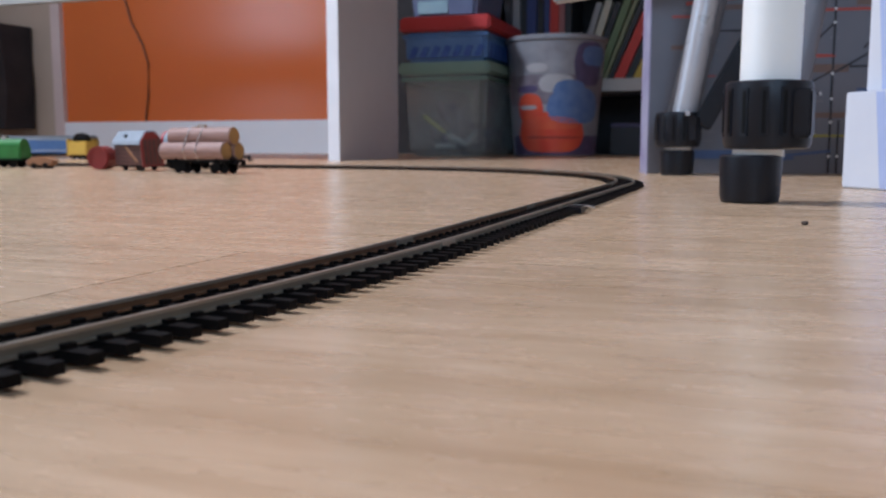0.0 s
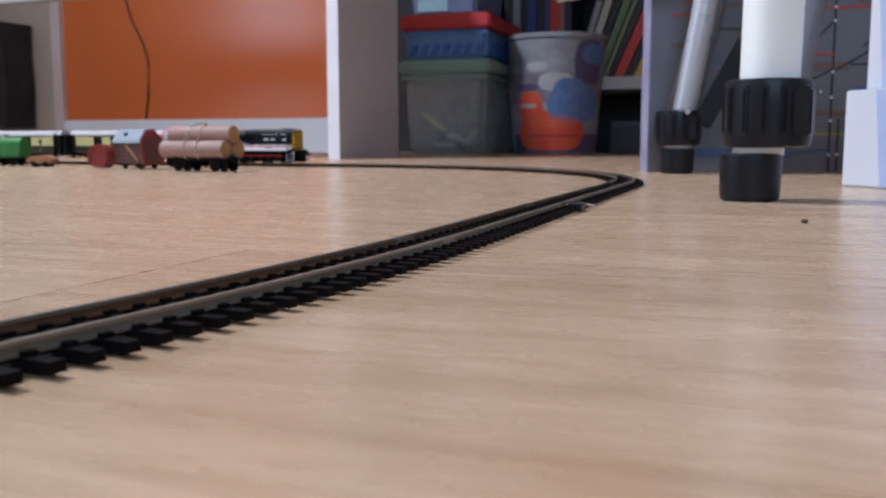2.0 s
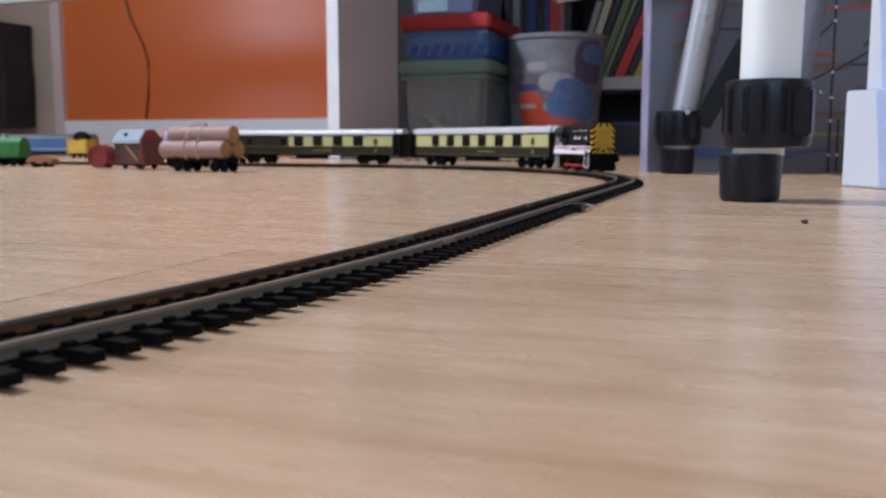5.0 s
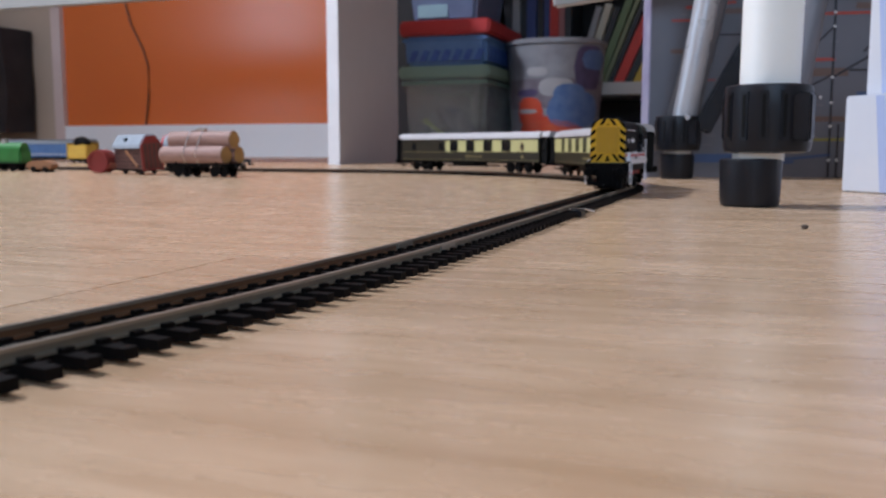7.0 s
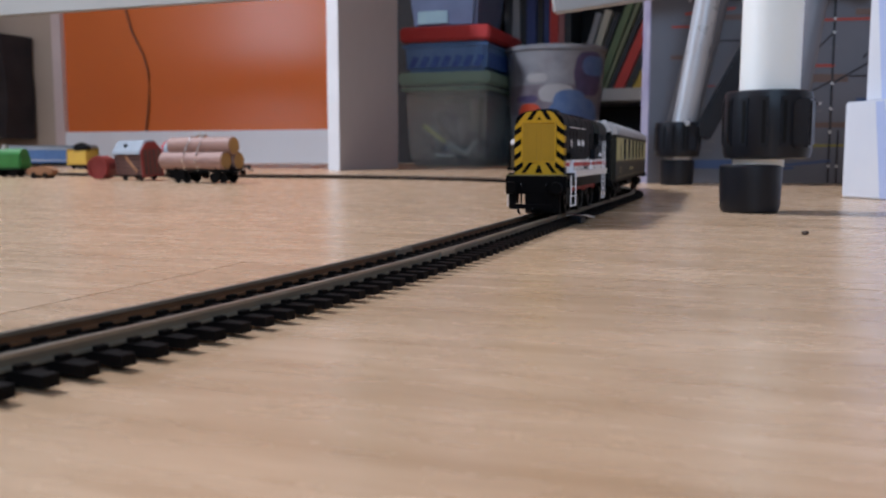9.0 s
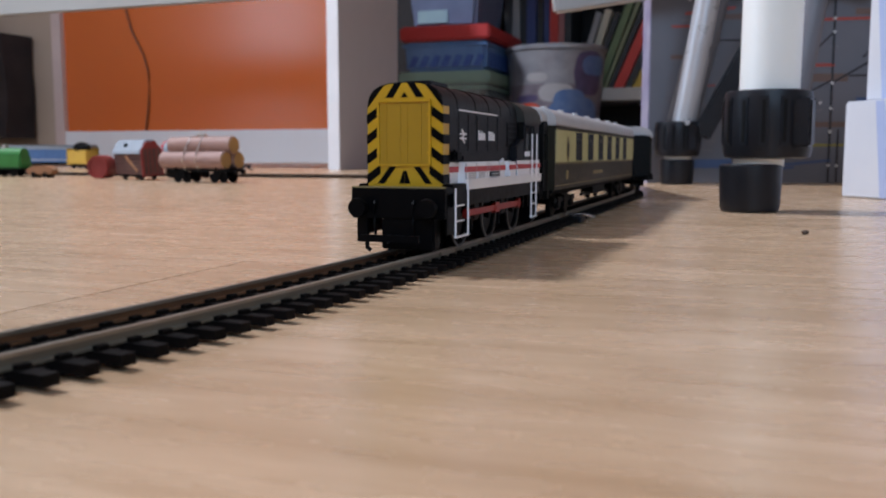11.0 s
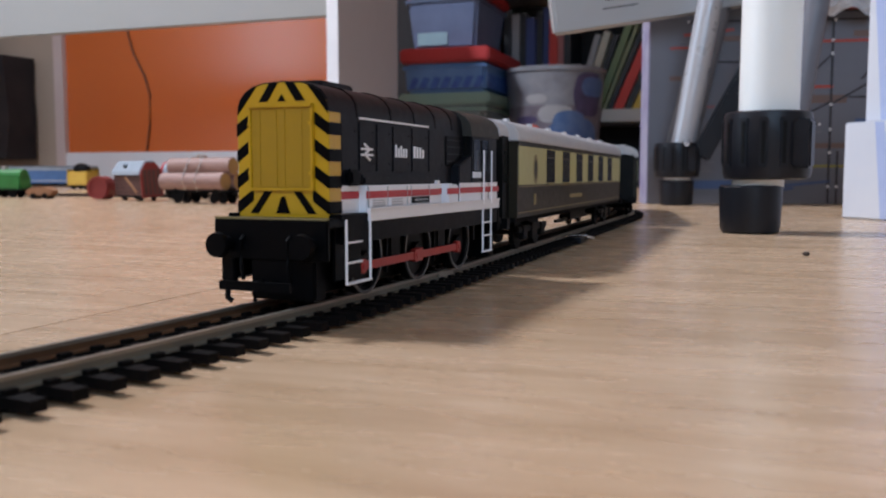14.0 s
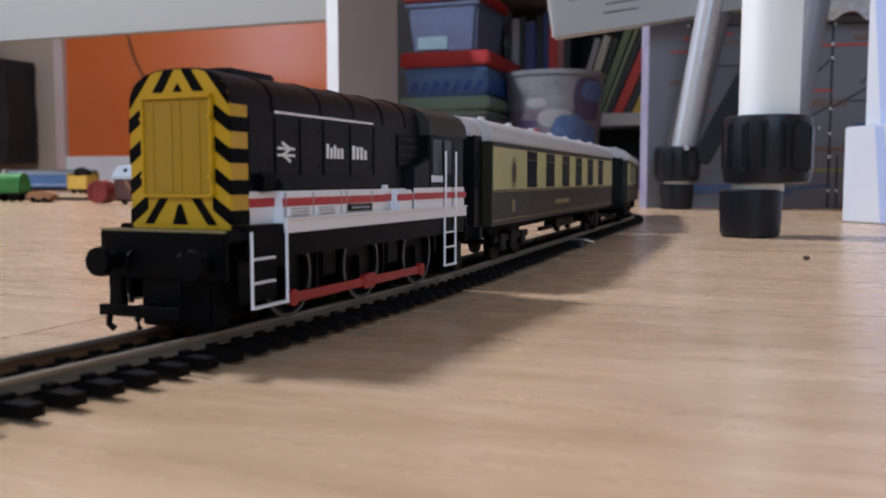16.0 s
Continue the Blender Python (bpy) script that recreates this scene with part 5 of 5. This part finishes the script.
# ---- window behind the camera ----
wd = thing("window_1", ROOM @ Matrix.Translation((0.7, FRONT - 0.05, 1.35)), "white framed window", "window", kind="structure")
for d in ((0, 0, -0.63, 1.7, 0.08, 0.05), (0, 0, 0.63, 1.7, 0.08, 0.05), (-0.83, 0, 0, 0.05, 0.08, 1.2), (0.83, 0, 0, 0.05, 0.08, 1.2), (0, 0, 0, 0.05, 0.06, 1.2)):
    boxpart("window_frame", d, M["white"], wd)

wd = thing("window_2", ROOM @ Matrix.Translation((LEFT - 0.05, -1.0, 1.2)), "white framed side window", "window", kind="structure")
for d in ((0, 0, -0.825, 0.08, 1.7, 0.05), (0, 0, 0.825, 0.08, 1.7, 0.05), (0, -0.825, 0, 0.08, 0.05, 1.6), (0, 0.825, 0, 0.08, 0.05, 1.6)):
    boxpart("window_frame", d, M["white"], wd)

# ---- floor planks ----
PL, PW = 1.285, 0.193
bm = bmesh.new()
v = box(bm, PL / 2, PW / 2, -0.004, PL - 0.0005, PW - 0.0004, 0.008)
plank = mesh("plank", bm, M["floor"])
rnd = random.Random(3)
row0 = int(math.floor((FRONT - 0.2323) / PW))
row1 = int(math.ceil((BACK - 0.2323) / PW))
for r in range(row0, row1):
    shift = -0.1436 if r == -1 else rnd.uniform(0, PL)
    if r == 0:
        shift = 0.62
    k0 = int(math.floor((LEFT - shift) / PL))
    k1 = int(math.ceil((RIGHT - shift) / PL))
    for k in range(k0, k1):
        x0, x1 = max(shift + k * PL, LEFT) - shift - k * PL, min(shift + (k + 1) * PL, RIGHT) - shift - k * PL
        y1 = min(0.2323 + (r + 1) * PW, BACK) - 0.2323 - r * PW
        y0 = max(0.2323 + r * PW, FRONT) - 0.2323 - r * PW
        cut = plank
        if x1 - x0 < PL - 0.001 or y1 - y0 < PW - 0.001:
            bm = bmesh.new()
            box(bm, (x0 + x1) / 2, (y0 + y1) / 2, -0.004, x1 - x0 - 0.0005, y1 - y0 - 0.0004, 0.008)
            cut = mesh("plank", bm, M["floor"])
        ob = new("plank", cut)
        ob.parent = floor
        ob.matrix_basis = Matrix.Translation((shift + k * PL, 0.2323 + r * PW, 0))


# ---- motion ----
RUN = [(0.0, 1.920), (0.5, 1.788), (1.0, 1.646), (1.5, 1.475), (2.0, 1.299), (2.5, 1.133), (3.0, 1.015), (3.5, 0.938), (4.0, 0.872), (4.5, 0.799), (5.0, 0.726),
       (5.5, 0.654), (6.0, 0.584), (6.5, 0.516), (7.0, 0.459), (7.5, 0.406), (8.0, 0.354), (8.5, 0.312), (9.0, 0.262), (9.5, 0.212), (10.0, 0.168), (10.5, 0.131),
       (11.0, 0.101), (11.5, 0.0775), (12.0, 0.0603), (12.5, 0.0528), (13.0, 0.0490), (13.5, 0.0453), (14.0, 0.0413), (14.5, 0.0380), (15.0, 0.0373), (15.5, 0.0312), (16.0, 0.0098)]


def run(t):
    """Where the locomotive's front beam is on the track."""
    ts, ss = [r[0] for r in RUN], [r[1] for r in RUN]
    i = max(0, min(len(ts) - 2, int(np.searchsorted(ts, t, "right")) - 1))
    def slope(j):
        if j == 0 or j == len(ts) - 1:
            return 0.0 if j else (ss[1] - ss[0]) / (ts[1] - ts[0])
        return (ss[j + 1] - ss[j - 1]) / (ts[j + 1] - ts[j - 1])
    h = ts[i + 1] - ts[i]
    u = (t - ts[i]) / h
    m1 = slope(i + 1) if i + 1 < len(ts) - 1 else (ss[-1] - ss[-2]) / h * 1.4
    return ((2 * u ** 3 - 3 * u ** 2 + 1) * ss[i] + (u ** 3 - 2 * u ** 2 + u) * h * slope(i) + (-2 * u ** 3 + 3 * u ** 2) * ss[i + 1] + (u ** 3 - u ** 2) * h * m1)


def on_track(front, back, mid):
    """A vehicle that rests on the track at two places and has its middle between them."""
    xa, ya, _ = line(front)
    xb, yb, _ = line(back)
    k = (mid - front) / (back - front)
    return Matrix.Translation((xa + (xb - xa) * k, ya + (yb - ya) * k, RAILTOP)) @ pose(0, 0, 0, 0, 0, math.degrees(math.atan2(ya - yb, xa - xb)))


def motions():
    times = [i * 0.2 for i in range(81)]
    walk(loco, [(t, on_track(run(t) + 0.024, run(t) + 0.077, run(t) + 0.051)) for t in times])
    for c, gap in ((coach_1, 0.1231), (coach_2, 0.1231 + 0.272 + 0.018)):
        walk(c, [(t, on_track(run(t) + gap + 0.048, run(t) + gap + 0.224, run(t) + gap + 0.136)) for t in times])
    # wheels and rods turn with the way run; the rods are lowest at the end
    ticks, last = [0.0], run(0.0)
    for i in range(1, 481):
        t = i / 30
        if abs(run(t) - last) / 0.0063 > radians(50) or i == 480 or t - ticks[-1] > 1.0:
            ticks.append(t)
            last = run(t)
    def turned(t):
        return (run(16.0) - run(t)) / 0.0063
    for ax, x in axles:
        walk(ax, [(t, Matrix.Translation((x * mm, 0, WR * mm)) @ Matrix.Rotation(-turned(t), 4, "Y")) for t in ticks])
    for rd, sg in rods:
        quarter = 0.0 if sg > 0 else math.pi / 2
        walk(rd, [(t, Matrix.Translation((CRANK * mm * math.sin(turned(t) + quarter), sg * 10.2 * mm, WR * mm - CRANK * mm * math.cos(turned(t) + quarter)))) for t in ticks])


motions()
